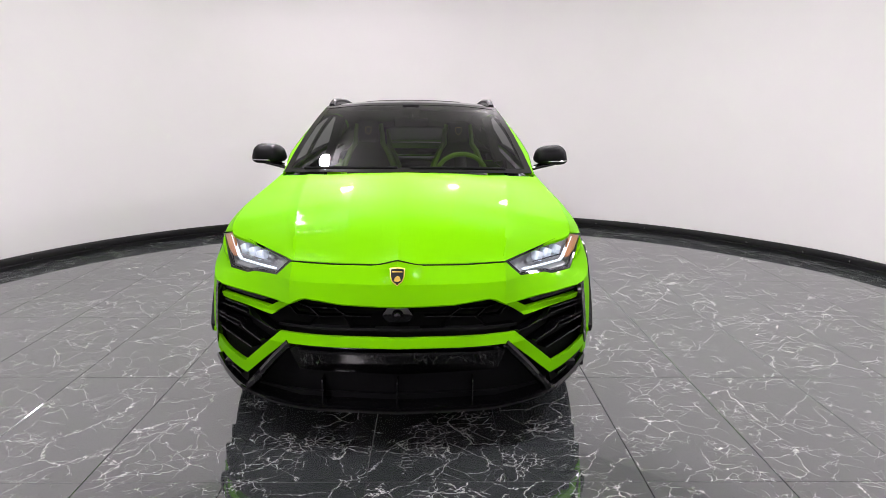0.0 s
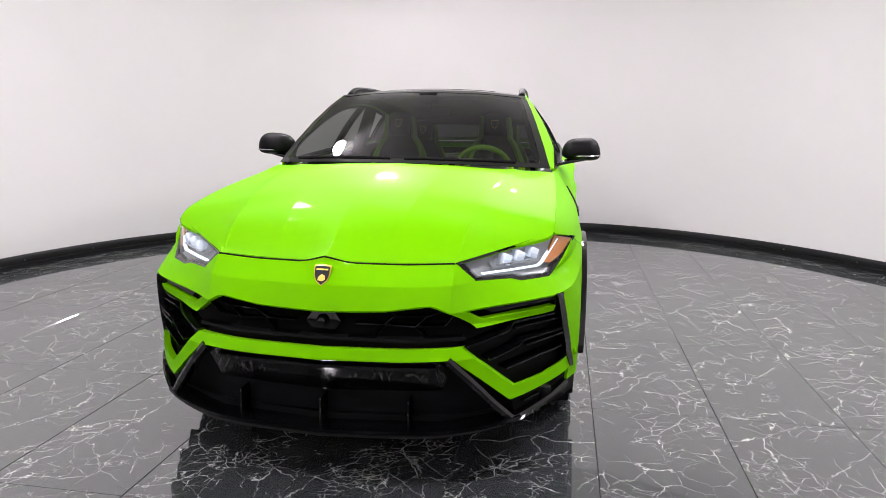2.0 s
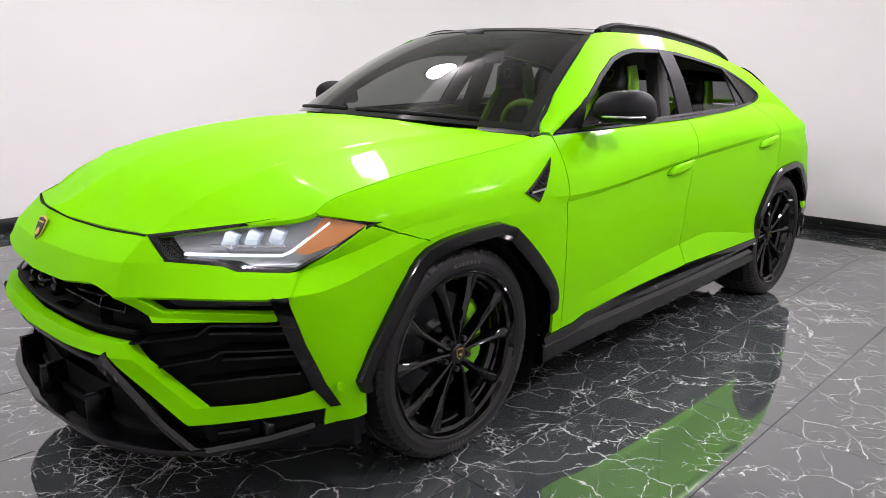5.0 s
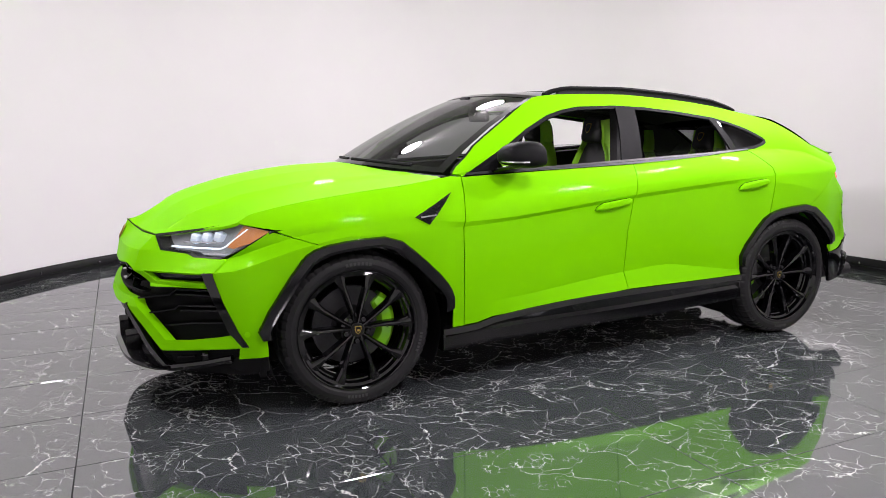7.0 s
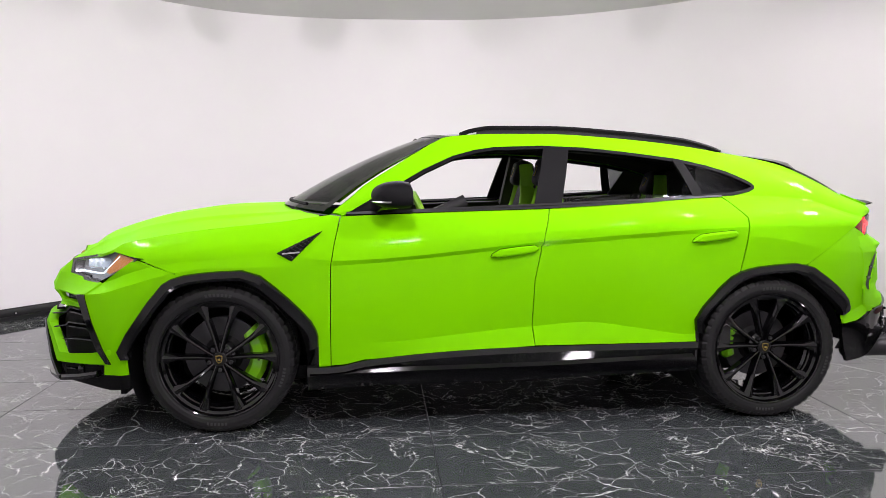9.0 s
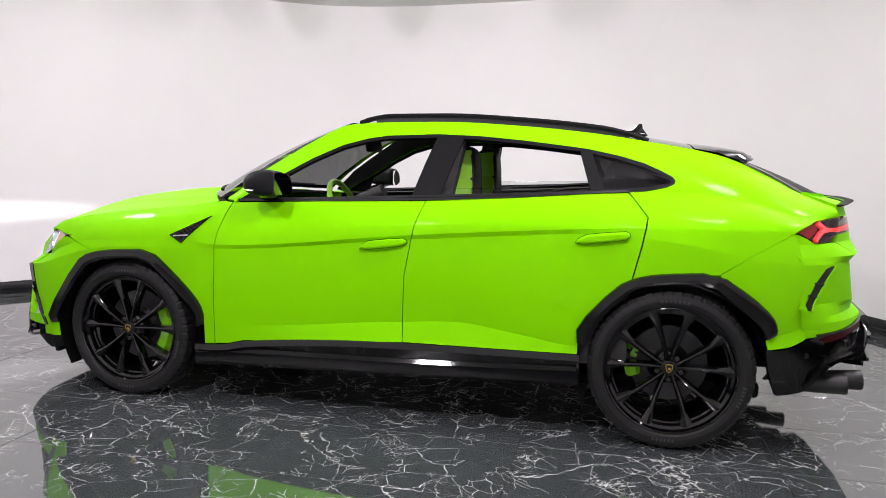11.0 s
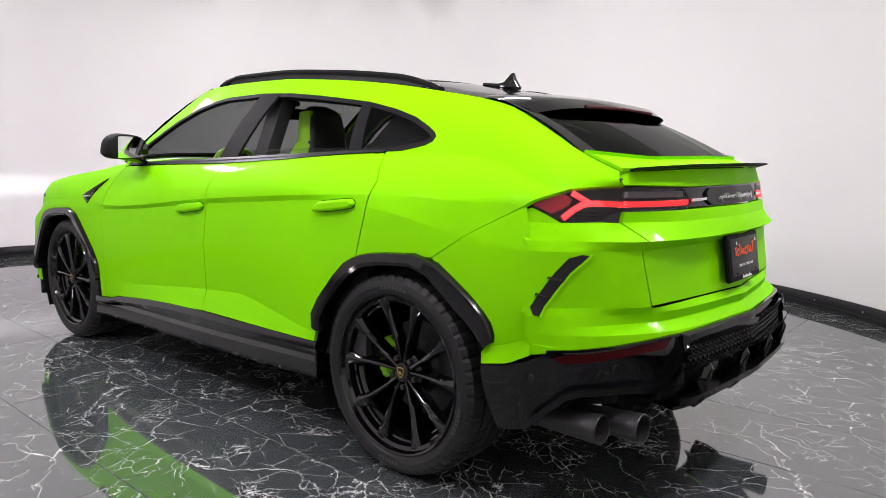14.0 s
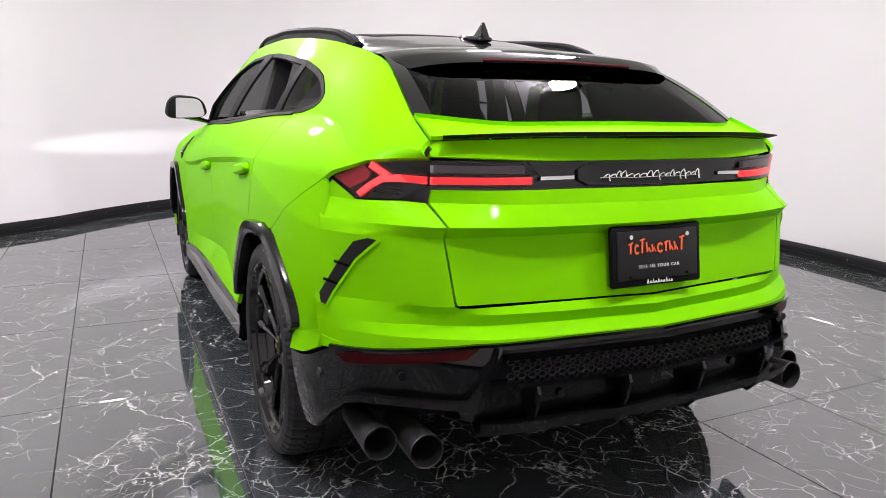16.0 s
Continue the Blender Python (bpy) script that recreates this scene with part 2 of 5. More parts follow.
def bent(*pieces):
    """Two or more smooth functions end to end, with a kink where they meet."""
    fs = [(p[-1][0], pw(p)) for p in pieces]

    def f(x):
        for end, g in fs:
            if x <= end + 1e-6:
                return g(x)
        return fs[-1][1](x)
    return f


class Skin:
    """A surface over the plane (p, a) with depth b, given by rows: each a function of p that gives (a, b), with a rising from row to row."""
    def __init__(self, kind, rows, bulge=None):
        self.kind, self.rows, self.bulge = kind, rows, bulge or [0] * len(rows)

    def at(self, p, v):
        n = len(self.rows)
        i = min(max(int(v), 0), n - 2)
        t = v - i
        a0, b0 = self.rows[i](p)
        a1, b1 = self.rows[i + 1](p)
        return a0 + (a1 - a0) * t, b0 + (b1 - b0) * t + self.bulge[i] * 4 * t * (1 - t)

    def inv(self, p, a):
        A = [r(p)[0] for r in self.rows]
        for i in range(len(A) - 1):
            if a <= A[i + 1] or i == len(A) - 2:
                return i + (a - A[i]) / max(A[i + 1] - A[i], 1e-4)

    def place(self, p, a, b):
        return Vector((b, p, a)) if self.kind == "side" else Vector((p, b, a)) if self.kind in ("front", "rear") else Vector((a, p, b))

    def out(self):
        return Vector({"side": (1, 0, 0), "front": (0, -1, 0), "rear": (0, 1, 0), "top": (0, 0, 1)}[self.kind])

    def on(self, p, a, off=0.0):
        """The point of the surface over (p, a), lifted by off."""
        return self.place(p, a, self.at(p, self.inv(p, a))[1]) + self.out() * off


def fill(skin, poly, step=0.05, sub=2, off=0.0, kinks=()):
    """The piece of a skin inside a polygon of (p, a), cut along the skin's rows."""
    pts = []
    for (p0, a0), (p1, a1) in zip(poly, poly[1:] + poly[:1]):
        n = max(1, int(math.hypot(p1 - p0, a1 - a0) / 0.03))
        pts += [(p0 + (p1 - p0) * k / n, a0 + (a1 - a0) * k / n) for k in range(n)]
    pv = [(p, skin.inv(p, a)) for p, a in pts]
    bm = bmesh.new()
    f = bm.faces.new([bm.verts.new((p, v, 0)) for p, v in pv])
    bmesh.ops.triangulate(bm, faces=[f])
    ps, vs = [p for p, _ in pv], [v for _, v in pv]
    cuts = [((x, 0, 0), (1, 0, 0)) for x in np.arange(math.ceil(min(ps) / step) * step, max(ps), step)]
    cuts += [((0, k / sub, 0), (0, 1, 0)) for k in range(math.ceil(min(vs) * sub), math.floor(max(vs) * sub) + 1)]
    cuts += [((x, 0, 0), (1, 0, 0)) for x in kinks if min(ps) < x < max(ps)]
    for co, no in cuts:
        bmesh.ops.bisect_plane(bm, geom=bm.verts[:] + bm.edges[:] + bm.faces[:], dist=1e-5, plane_co=co, plane_no=no)
    row = bm.edges.layers.int.new("row")
    for e in bm.edges:
        p, q = (v.co for v in e.verts)
        on_row = abs(p.y - q.y) < 1e-4 and abs(p.y - round(p.y)) < 1e-3
        on_kink = any(abs(p.x - k) < 1e-4 and abs(q.x - k) < 1e-4 for k in kinks)
        e[row] = 1 if on_row or on_kink else 0
    out = skin.out()
    for v in bm.verts:
        a, b = skin.at(v.co.x, v.co.y)
        v.co = skin.place(v.co.x, a, b) + out * off
    bmesh.ops.remove_doubles(bm, verts=bm.verts[:], dist=0.0003)
    bm.normal_update()
    if sum((f.normal.dot(out) * f.calc_area() for f in bm.faces)) < 0:
        bmesh.ops.reverse_faces(bm, faces=bm.faces[:])
    return bm


def inset(poly, d):
    """A polygon drawn in by d (out where d is negative)."""
    n = len(poly)
    area = sum(poly[i][0] * poly[(i + 1) % n][1] - poly[(i + 1) % n][0] * poly[i][1] for i in range(n))
    s = 1 if area > 0 else -1
    res = []
    for i in range(n):
        a, b, c = (np.array(poly[k % n], float) for k in (i - 1, i, i + 1))
        e0, e1 = (b - a) / np.linalg.norm(b - a), (c - b) / np.linalg.norm(c - b)
        n0, n1 = np.array((-e0[1], e0[0])) * s, np.array((-e1[1], e1[0])) * s
        m = n0 + n1
        m /= max(np.linalg.norm(m), 1e-6)
        res.append(tuple(b + m * d / max(m @ n0, 0.45)))
    return res


def ring(skin, outer, inner, off=0.0, off_in=None):
    """A band on a skin between two outlines with the same number of corners."""
    bm = bmesh.new()
    off_in = off if off_in is None else off_in
    n = len(outer)
    o, i = [], []
    for k in range(n):
        m = max(1, int(math.hypot(outer[(k + 1) % n][0] - outer[k][0], outer[(k + 1) % n][1] - outer[k][1]) / 0.06))
        for j in range(m):
            t = j / m
            o.append([outer[k][c] * (1 - t) + outer[(k + 1) % n][c] * t for c in (0, 1)])
            i.append([inner[k][c] * (1 - t) + inner[(k + 1) % n][c] * t for c in (0, 1)])
    vo = [bm.verts.new(skin.on(*q, off)) for q in o]
    vi = [bm.verts.new(skin.on(*q, off_in)) for q in i]
    for k in range(len(o)):
        bm.faces.new((vo[k], vo[(k + 1) % len(o)], vi[(k + 1) % len(o)], vi[k]))
    bm.normal_update()
    if sum((f.normal.dot(skin.out()) * f.calc_area() for f in bm.faces)) < 0:
        bmesh.ops.reverse_faces(bm, faces=bm.faces[:])
    return bm


def grid(fn, nu, nv, flip=False):
    """A surface from fn(u, v), u and v from 0 to 1."""
    bm = bmesh.new()
    V = [[bm.verts.new(fn(i / nu, j / nv)) for j in range(nv + 1)] for i in range(nu + 1)]
    for i in range(nu):
        for j in range(nv):
            q = (V[i][j], V[i + 1][j], V[i + 1][j + 1], V[i][j + 1])
            bm.faces.new(q[::-1] if flip else q)
    return bm


def prism(pts, axis, depth):
    """A solid: the corners pts (3D, one plane), pushed along axis by depth."""
    bm = bmesh.new()
    f = bm.faces.new([bm.verts.new(p) for p in pts])
    r = bmesh.ops.extrude_face_region(bm, geom=[f])
    bmesh.ops.translate(bm, vec=Vector(axis) * depth, verts=[v for v in r["geom"] if isinstance(v, bmesh.types.BMVert)])
    bmesh.ops.recalc_face_normals(bm, faces=bm.faces[:])
    return bm


def bevel(bm, w, seg=2, angle=40):
    es = [e for e in bm.edges if len(e.link_faces) == 2 and e.calc_face_angle(0) > radians(angle)]
    bmesh.ops.bevel(bm, geom=es, offset=w, segments=seg, affect="EDGES", profile=0.5, clamp_overlap=True)
    return bm


def box(center, size, rot=(0, 0, 0), bev=0.0, seg=2):
    bm = bmesh.new()
    bmesh.ops.create_cube(bm, size=1)
    bmesh.ops.transform(bm, matrix=Matrix.Diagonal((*size, 1)), verts=bm.verts)
    if bev:
        bevel(bm, bev, seg)
    bmesh.ops.transform(bm, matrix=pose(*center, *rot), verts=bm.verts)
    return bm


def sweep(path, section, closed=False, up=(0, 0, 1), scale=None, caps=True):
    """A section (list of (side, up)) carried along a path of points."""
    bm = bmesh.new()
    P = [Vector(p) for p in path]
    rows = []
    n = len(P)
    for i, p in enumerate(P):
        d = (P[(i + 1) % n] - P[i - 1]) if closed else P[min(i + 1, n - 1)] - P[max(i - 1, 0)]
        d.normalize()
        s = d.cross(Vector(up)).normalized()
        u = s.cross(d)
        k = scale[i] if scale else 1
        rows.append([bm.verts.new(p + s * (x * k) + u * (y * k)) for x, y in section])
    m = len(section)
    for i in range(n if closed else n - 1):
        a, b = rows[i], rows[(i + 1) % n]
        for j in range(m):
            bm.faces.new((a[j], a[(j + 1) % m], b[(j + 1) % m], b[j]))
    if caps and not closed:
        bm.faces.new(rows[0][::-1])
        bm.faces.new(rows[-1])
    bmesh.ops.recalc_face_normals(bm, faces=bm.faces[:])
    return bm


def circle(r, n=10, sx=1.0):
    return [(r * sx * math.cos(2 * math.pi * k / n), r * math.sin(2 * math.pi * k / n)) for k in range(n)]


def lathe(profile, n=48, closed=False):
    """A profile of (x, r) turned round the x axis."""
    bm = bmesh.new()
    R = [[bm.verts.new((x, r * math.cos(2 * math.pi * k / n), r * math.sin(2 * math.pi * k / n))) for x, r in profile] for k in range(n)]
    m = len(profile)
    for k in range(n):
        a, b = R[k], R[(k + 1) % n]
        for j in range(m if closed else m - 1):
            bm.faces.new((a[j], a[(j + 1) % m], b[(j + 1) % m], b[j]))
    bmesh.ops.remove_doubles(bm, verts=bm.verts[:], dist=1e-5)
    bmesh.ops.recalc_face_normals(bm, faces=bm.faces[:])
    return bm


def moved(bm, m):
    bmesh.ops.transform(bm, matrix=m, verts=bm.verts)
    return bm


def disc(center, r, depth, axis="y", n=20, r2=None):
    bm = bmesh.new()
    bmesh.ops.create_cone(bm, cap_ends=True, segments=n, radius1=r, radius2=r if r2 is None else r2, depth=depth)
    turn = {"x": (0, 90, 0), "y": (90, 0, 0), "z": (0, 0, 0)}[axis]
    return moved(bm, pose(*center, *turn))


# ---------- the round room ----------
ROOM_C = (0.02, -0.22)
# the wall stands round, and widens on the side from which the car is seen
wall_radius = pw([(-190, 4.24), (-178, 4.26), (-165, 4.42), (-150, 4.58), (-132, 4.55), (-116, 4.60), (-101, 4.98), (-90, 5.48), (-80, 5.08), (-71, 4.70), (-62, 4.40), (-55, 4.36), (-48, 4.48), (-40, 4.74), (-30, 4.93), (-18, 4.90), (-5, 4.78), (10, 4.73), (21, 4.73), (35, 4.66), (60, 4.63), (72, 4.56), (80, 4.42), (90, 4.30), (100, 4.27), (125, 4.25), (150, 4.23), (170, 4.24)])


def ring_point(deg, inward=0.0, z=0.0):
    r = float(wall_radius(deg)[0]) - inward
    return Vector((ROOM_C[0] + r * math.cos(radians(deg)), ROOM_C[1] + r * math.sin(radians(deg)), z))


def closed_band(section, n=240):
    """A section of (inward, z) carried round the wall's line."""
    bm = bmesh.new()
    rows = [[bm.verts.new(ring_point(-180 + 360 * k / n, i, z)) for i, z in section] for k in range(n)]
    m = len(section)
    for k in range(n):
        a, b = rows[k], rows[(k + 1) % n]
        for j in range(m):
            bm.faces.new((a[j], b[j], b[(j + 1) % m], a[(j + 1) % m]))
    bmesh.ops.recalc_face_normals(bm, faces=bm.faces[:])
    return bm


room_wall = part("wall_round", closed_band([(0, 0), (0, ROOM_H), (-0.12, ROOM_H), (-0.12, 0)]), M_WALL)
tagged(room_wall, "smooth white painted curved studio wall", "wall", kind="structure")
base = part("baseboard", closed_band([(0.004, 0.0), (0.045, 0.0), (0.045, 0.035), (0.028, 0.045), (0.028, 0.1), (0.018, 0.118), (0.004, 0.118)]), M_BASE)
tagged(base, "glossy black baseboard running round the curved wall", "baseboard", kind="structure")
for k in range(44):
    a = -178 + 360 / 44 * k + (1.6 if k % 3 == 0 else 0)
    b = disc((0, 0, 0), 0.009, 0.016, "x", 10)
    q = ring_point(a, 0.034, 0.07)
    moved(b, Matrix.Translation(q) @ Matrix.Rotation(radians(a), 4, "Z"))
    part("screw_cap", b, M_SILVER, base)
bm = bmesh.new()
n = 96
lo = [bm.verts.new(ring_point(-180 + 360 * k / n, -0.12, ROOM_H)) for k in range(n)]
bm.faces.new(lo[::-1])
r = bmesh.ops.extrude_face_region(bm, geom=bm.faces[:])
bmesh.ops.translate(bm, vec=(0, 0, 0.12), verts=[v for v in r["geom"] if isinstance(v, bmesh.types.BMVert)])
bmesh.ops.recalc_face_normals(bm, faces=bm.faces[:])
tagged(part("ceiling", bm, M_CEIL, smooth=False), "plain matt pale ceiling of the studio", "ceiling", kind="structure")

def unseen_spot_lamp(rr, a, target, power, spread, size=.35):
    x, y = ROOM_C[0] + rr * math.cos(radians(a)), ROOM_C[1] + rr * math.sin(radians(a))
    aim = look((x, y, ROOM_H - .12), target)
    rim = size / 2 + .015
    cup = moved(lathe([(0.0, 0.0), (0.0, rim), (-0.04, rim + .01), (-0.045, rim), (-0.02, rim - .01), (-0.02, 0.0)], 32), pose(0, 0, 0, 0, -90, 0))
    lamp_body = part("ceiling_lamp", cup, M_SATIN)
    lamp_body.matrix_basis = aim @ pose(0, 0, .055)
    tagged(lamp_body, "unseen round black tilted spot lamp under the ceiling", "ceiling lamp", group="ceiling lamps")
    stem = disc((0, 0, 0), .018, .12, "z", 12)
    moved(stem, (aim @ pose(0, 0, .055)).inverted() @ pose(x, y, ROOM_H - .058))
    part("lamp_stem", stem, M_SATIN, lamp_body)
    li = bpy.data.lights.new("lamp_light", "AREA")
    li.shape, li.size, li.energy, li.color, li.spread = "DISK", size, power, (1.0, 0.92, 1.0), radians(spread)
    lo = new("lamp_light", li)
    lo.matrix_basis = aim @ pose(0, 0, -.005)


# unseen lamps along one side of the ceiling, which shine across the room
# the last two are added to light the car's tail
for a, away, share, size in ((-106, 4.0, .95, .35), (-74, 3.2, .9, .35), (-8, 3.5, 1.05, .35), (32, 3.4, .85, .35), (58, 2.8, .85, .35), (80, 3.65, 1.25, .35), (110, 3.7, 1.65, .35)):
    unseen_spot_lamp(away, a, (ROOM_C[0] - 3.2 * math.cos(radians(a)), ROOM_C[1] - 3.2 * math.sin(radians(a)), .6), CROSS_POWER * share, 140, size)

# two more unseen lamps, added only to brighten the wall they face
unseen_spot_lamp(1.75, -150, (ROOM_C[0] + 3.2 * math.cos(radians(38)), ROOM_C[1] + 3.2 * math.sin(radians(38)), .9), CROSS_POWER * .75, 140)
unseen_spot_lamp(1.75, 165, (ROOM_C[0] + 3.2 * math.cos(radians(-15)), ROOM_C[1] + 3.2 * math.sin(radians(-15)), .9), CROSS_POWER * 1.15, 140)

# the car's own low beams, which light the wall ahead of it
for sx in (-1, 1):
    li = bpy.data.lights.new("low_beam", "SPOT")
    li.energy, li.spot_size, li.spot_blend, li.shadow_soft_size, li.color = 100.0, radians(72), 0.8, 0.01, (0.95, 0.97, 1.0)
    lo = new("low_beam", li)
    # a flat, wide cone
    lo.matrix_basis = look((sx * .70, -2.44, .87), (sx * .85, -3.44, .855)) @ Matrix.Diagonal((1, .09, 1, 1))

# ---------- the car: skins ----------
# side: along y, rows of (z, x) from the sill to the roof edge
row_e = pw([(-2.25, .40, .86), (-2.06, .388, .955), (-1.98, .385, .983), (-1.5, .36, .985), (-.985, .355, .98), (-.84, .365, .982), (-.75, .388, .983), (.18, .446, .985), (.8, .452, .99), (1.06, .455, .99), (1.5, .48, .98), (1.93, .535, .970), (2.02, .549, .951), (2.1, .586, .924)])
row_d = pw([(-2.2, .462, .89), (-2.094, .462, .945), (-2.0, .473, .986), (-1.5, .47, .99), (-.92, .469, .984), (.15, .546, .945), (.45, .565, .945), (.75, .53, .962), (1.05, .492, .978), (1.5, .57, .985), (1.93, .594, .953), (2.1, .642, .910)])
row_c = pw([(-2.2, .742, .895), (-2.1, .752, .942), (-1.93, .80, .978), (-1.75, .85, .988), (-1.5, .885, .990), (-1.1, .885, .985), (-.9, .89, .973), (.22, .985, .957), (.7, 1.02, .957), (1.1, 1.045, .955), (1.5, 1.02, .966), (1.8, .96, .953), (2.04, .93, .91), (2.15, .92, .86)])
row_b = pw([(-2.2, .785, .79), (-2.1, .80, .852), (-1.93, .86, .942), (-1.75, .905, .968), (-1.5, .925, .978), (-1.19, .94, .974), (-.9, .917, .980), (.22, 1.009, .971), (.7, 1.045, .969), (1.1, 1.07, .960), (1.5, 1.085, .946), (1.8, 1.08, .926), (2.04, 1.065, .875), (2.15, 1.05, .82)])
row_a = pw([(-2.2, .925, .69), (-2.055, 0.965, 0.857), (-1.995, 1, 0.861), (-1.877, 1.027, 0.863), (-1.742, 1.05, 0.862), (-1.598, 1.069, 0.861), (-1.428, 1.088, 0.857), (-1.275, 1.103, 0.853), (-1.153, 1.116, 0.848), (-1.036, 1.133, 0.84), (-.9, 1.150, .834), (-.3, 1.165, .868), (.25, 1.18, .872), (.8, 1.215, .86), (1.1, 1.233, .825), (1.3, 1.24, .785), (1.51, 1.245, .762), (1.8, 1.225, .768), (2.04, 1.15, .800), (2.137, 1.13, .786), (2.21, 1.137, .72), (2.27, 1.141, .651)])
edge_r = pw([(-1.1, 1.16, .83), (-.92, 1.172, .812), (-.75, 1.305, .758), (-.6, 1.40, .715), (-.45, 1.492, .672), (-.27, 1.583, .618), (0, 1.600, .607), (.3, 1.602, .60), (.75, 1.578, .588), (1.1, 1.543, .576), (1.35, 1.505, .568), (1.73, 1.432, .575), (1.95, 1.332, .609), (2.10, 1.250, .630), (2.255, 1.188, .645), (2.30, 1.17, .648)])


def row_g(y):
    a, r = row_a(y), edge_r(y)
    k = min(max((y + .92) / .3, 0), 1)
    return np.array(((a[0] + r[0]) / 2, (a[1] + r[1]) / 2 + (.020 + .022 * min(1, max(0, .5 - y))) * k))


SIDE = Skin("side", [row_e, row_d, row_c, row_b, row_a, row_g, edge_r], [0, .006, 0, .024, .004, .004, 0])

# front: along x, rows of (z, y)
nose_low = bent([(0, .720, -2.588), (.25, .730, -2.575), (.415, .750, -2.545), (.49, .716, -2.512)], [(.49, .716, -2.512), (.6, .722, -2.42), (.8, .735, -2.285), (.895, .744, -2.207), (.97, .76, -2.03)])
nose_top = bent([(0, .917, -2.517), (.117, .888, -2.478), (.3, .886, -2.452), (.49, .888, -2.402)], [(.49, .888, -2.402), (.69, .925, -2.20), (.852, .965, -2.041), (.94, .972, -1.90)])


def level(z, *pts):
    return pw([(x, z, y) for x, y in pts])


FRONT = Skin("front", [
    level(.20, (0, -2.60), (.4, -2.55), (.6, -2.47), (.72, -2.39), (.9, -2.15), (.98, -1.98)),
    level(.36, (0, -2.605), (.4, -2.57), (.6, -2.49), (.716, -2.405), (.9, -2.17), (.984, -1.98)),
    level(.545, (0, -2.61), (.3, -2.59), (.507, -2.542), (.72, -2.37), (.9, -2.17), (.985, -1.98)),
    level(.60, (0, -2.595), (.3, -2.575), (.53, -2.505), (.72, -2.35), (.9, -2.18), (.985, -1.98)),
    level(.66, (0, -2.55), (.3, -2.53), (.581, -2.429), (.72, -2.32), (.878, -2.187), (.985, -1.98)),
    nose_low,
    bent([(0, .815, -2.567), (.3, .815, -2.538), (.40, .815, -2.515), (.49, .815, -2.478)], *[[(x, .815, y) for x, y in ((.49, -2.478), (.568, -2.387), (.70, -2.26), (.848, -2.10), (.93, -1.97), (.97, -1.88))]]),
    nose_top])

# rear: along x, rows of (z, y)
REAR = Skin("rear", [
    level(.25, (0, 2.42), (.5, 2.38), (.75, 2.25), (.9, 2.1), (.94, 1.95)),
    level(.45, (0, 2.495), (.52, 2.45), (.75, 2.30), (.905, 2.14), (.955, 1.93)),
    level(.60, (0, 2.51), (.5, 2.455), (.7, 2.36), (.887, 2.172), (.965, 1.93)),
    level(.66, (0, 2.50), (.5, 2.44), (.7, 2.345), (.89, 2.158), (.966, 1.93)),
    level(.688, (0, 2.462), (.5, 2.398), (.7, 2.308), (.9, 2.135), (.96, 1.95)),
    level(.72, (0, 2.475), (.5, 2.405), (.7, 2.305), (.915, 2.10), (.955, 2.0)),
    level(.745, (0, 2.455), (.5, 2.39), (.621, 2.368), (.80, 2.22), (.916, 2.085), (.95, 2.0)),
    level(.93, (0, 2.425), (.5, 2.365), (.643, 2.335), (.75, 2.26), (.835, 2.19), (.905, 2.065)),
    level(.963, (0, 2.462), (.3, 2.445), (.643, 2.36), (.80, 2.21), (.90, 2.055)),
    level(1.02, (0, 2.44), (.4, 2.40), (.72, 2.217), (.821, 2.132), (.87, 2.035), (.885, 2.0)),
    level(1.13, (0, 2.415), (.35, 2.385), (.651, 2.277), (.786, 2.137), (.85, 2.04), (.86, 2.02)),
    level(1.20, (0, 2.405), (.35, 2.365), (.609, 2.262), (.70, 2.16))])

# bonnet: along y, rows of (x, z)
bonnet_edge = pw([(-2.53, .44, .882), (-2.397, .496, .888), (-2.2, .69, .925), (-2.055, 0.857, 0.965), (-1.995, 0.861, 1), (-1.877, 0.863, 1.027), (-1.742, 0.862, 1.05), (-1.598, 0.861, 1.069), (-1.428, 0.857, 1.088), (-1.275, 0.853, 1.103), (-1.153, 0.848, 1.116), (-1.036, 0.84, 1.133), (-.9, .83, 1.15)])
bonnet_mid = pw([(-2.53, 0, .912), (-2.4, 0, .972), (-2.2, 0, 1.062), (-1.9, 0, 1.138), (-1.5, 0, 1.187), (-1.26, 0, 1.193), (-.9, 0, 1.20)])


ridge_x = pw([(-2.53, .43), (-2.397, .478), (-2.0, .535), (-1.5, .585), (-.9, .645)])


def bonnet_ridge(part_out, drop):
    def f(y):
        e, c, rx = bonnet_edge(y), bonnet_mid(y), float(ridge_x(y)[0])
        k = min(1, max(0, (y + 2.42) / .28))
        z = c[1] + (e[1] - c[1]) * (1 - .56 * k * (2 - k))
        return np.array((rx + (e[0] - rx) * part_out, z + (e[1] - z) * drop))
    return f


def bonnet_inner(fx, fz):
    g = bonnet_ridge(0, 0)

    def f(y):
        c, q = bonnet_mid(y), g(y)
        return np.array((q[0] * fx, c[1] + (q[1] - c[1]) * fz))
    return f


BONNET = Skin("top", [bonnet_mid, bonnet_inner(.5, .22), bonnet_inner(.84, .76), bonnet_ridge(0, 0), bonnet_ridge(.20, .30), bonnet_edge], [0, 0, 0, 0, 0, 0])

car = new("car")
tagged(car, "lime green sport utility coupe with black roof and wheels", "car")

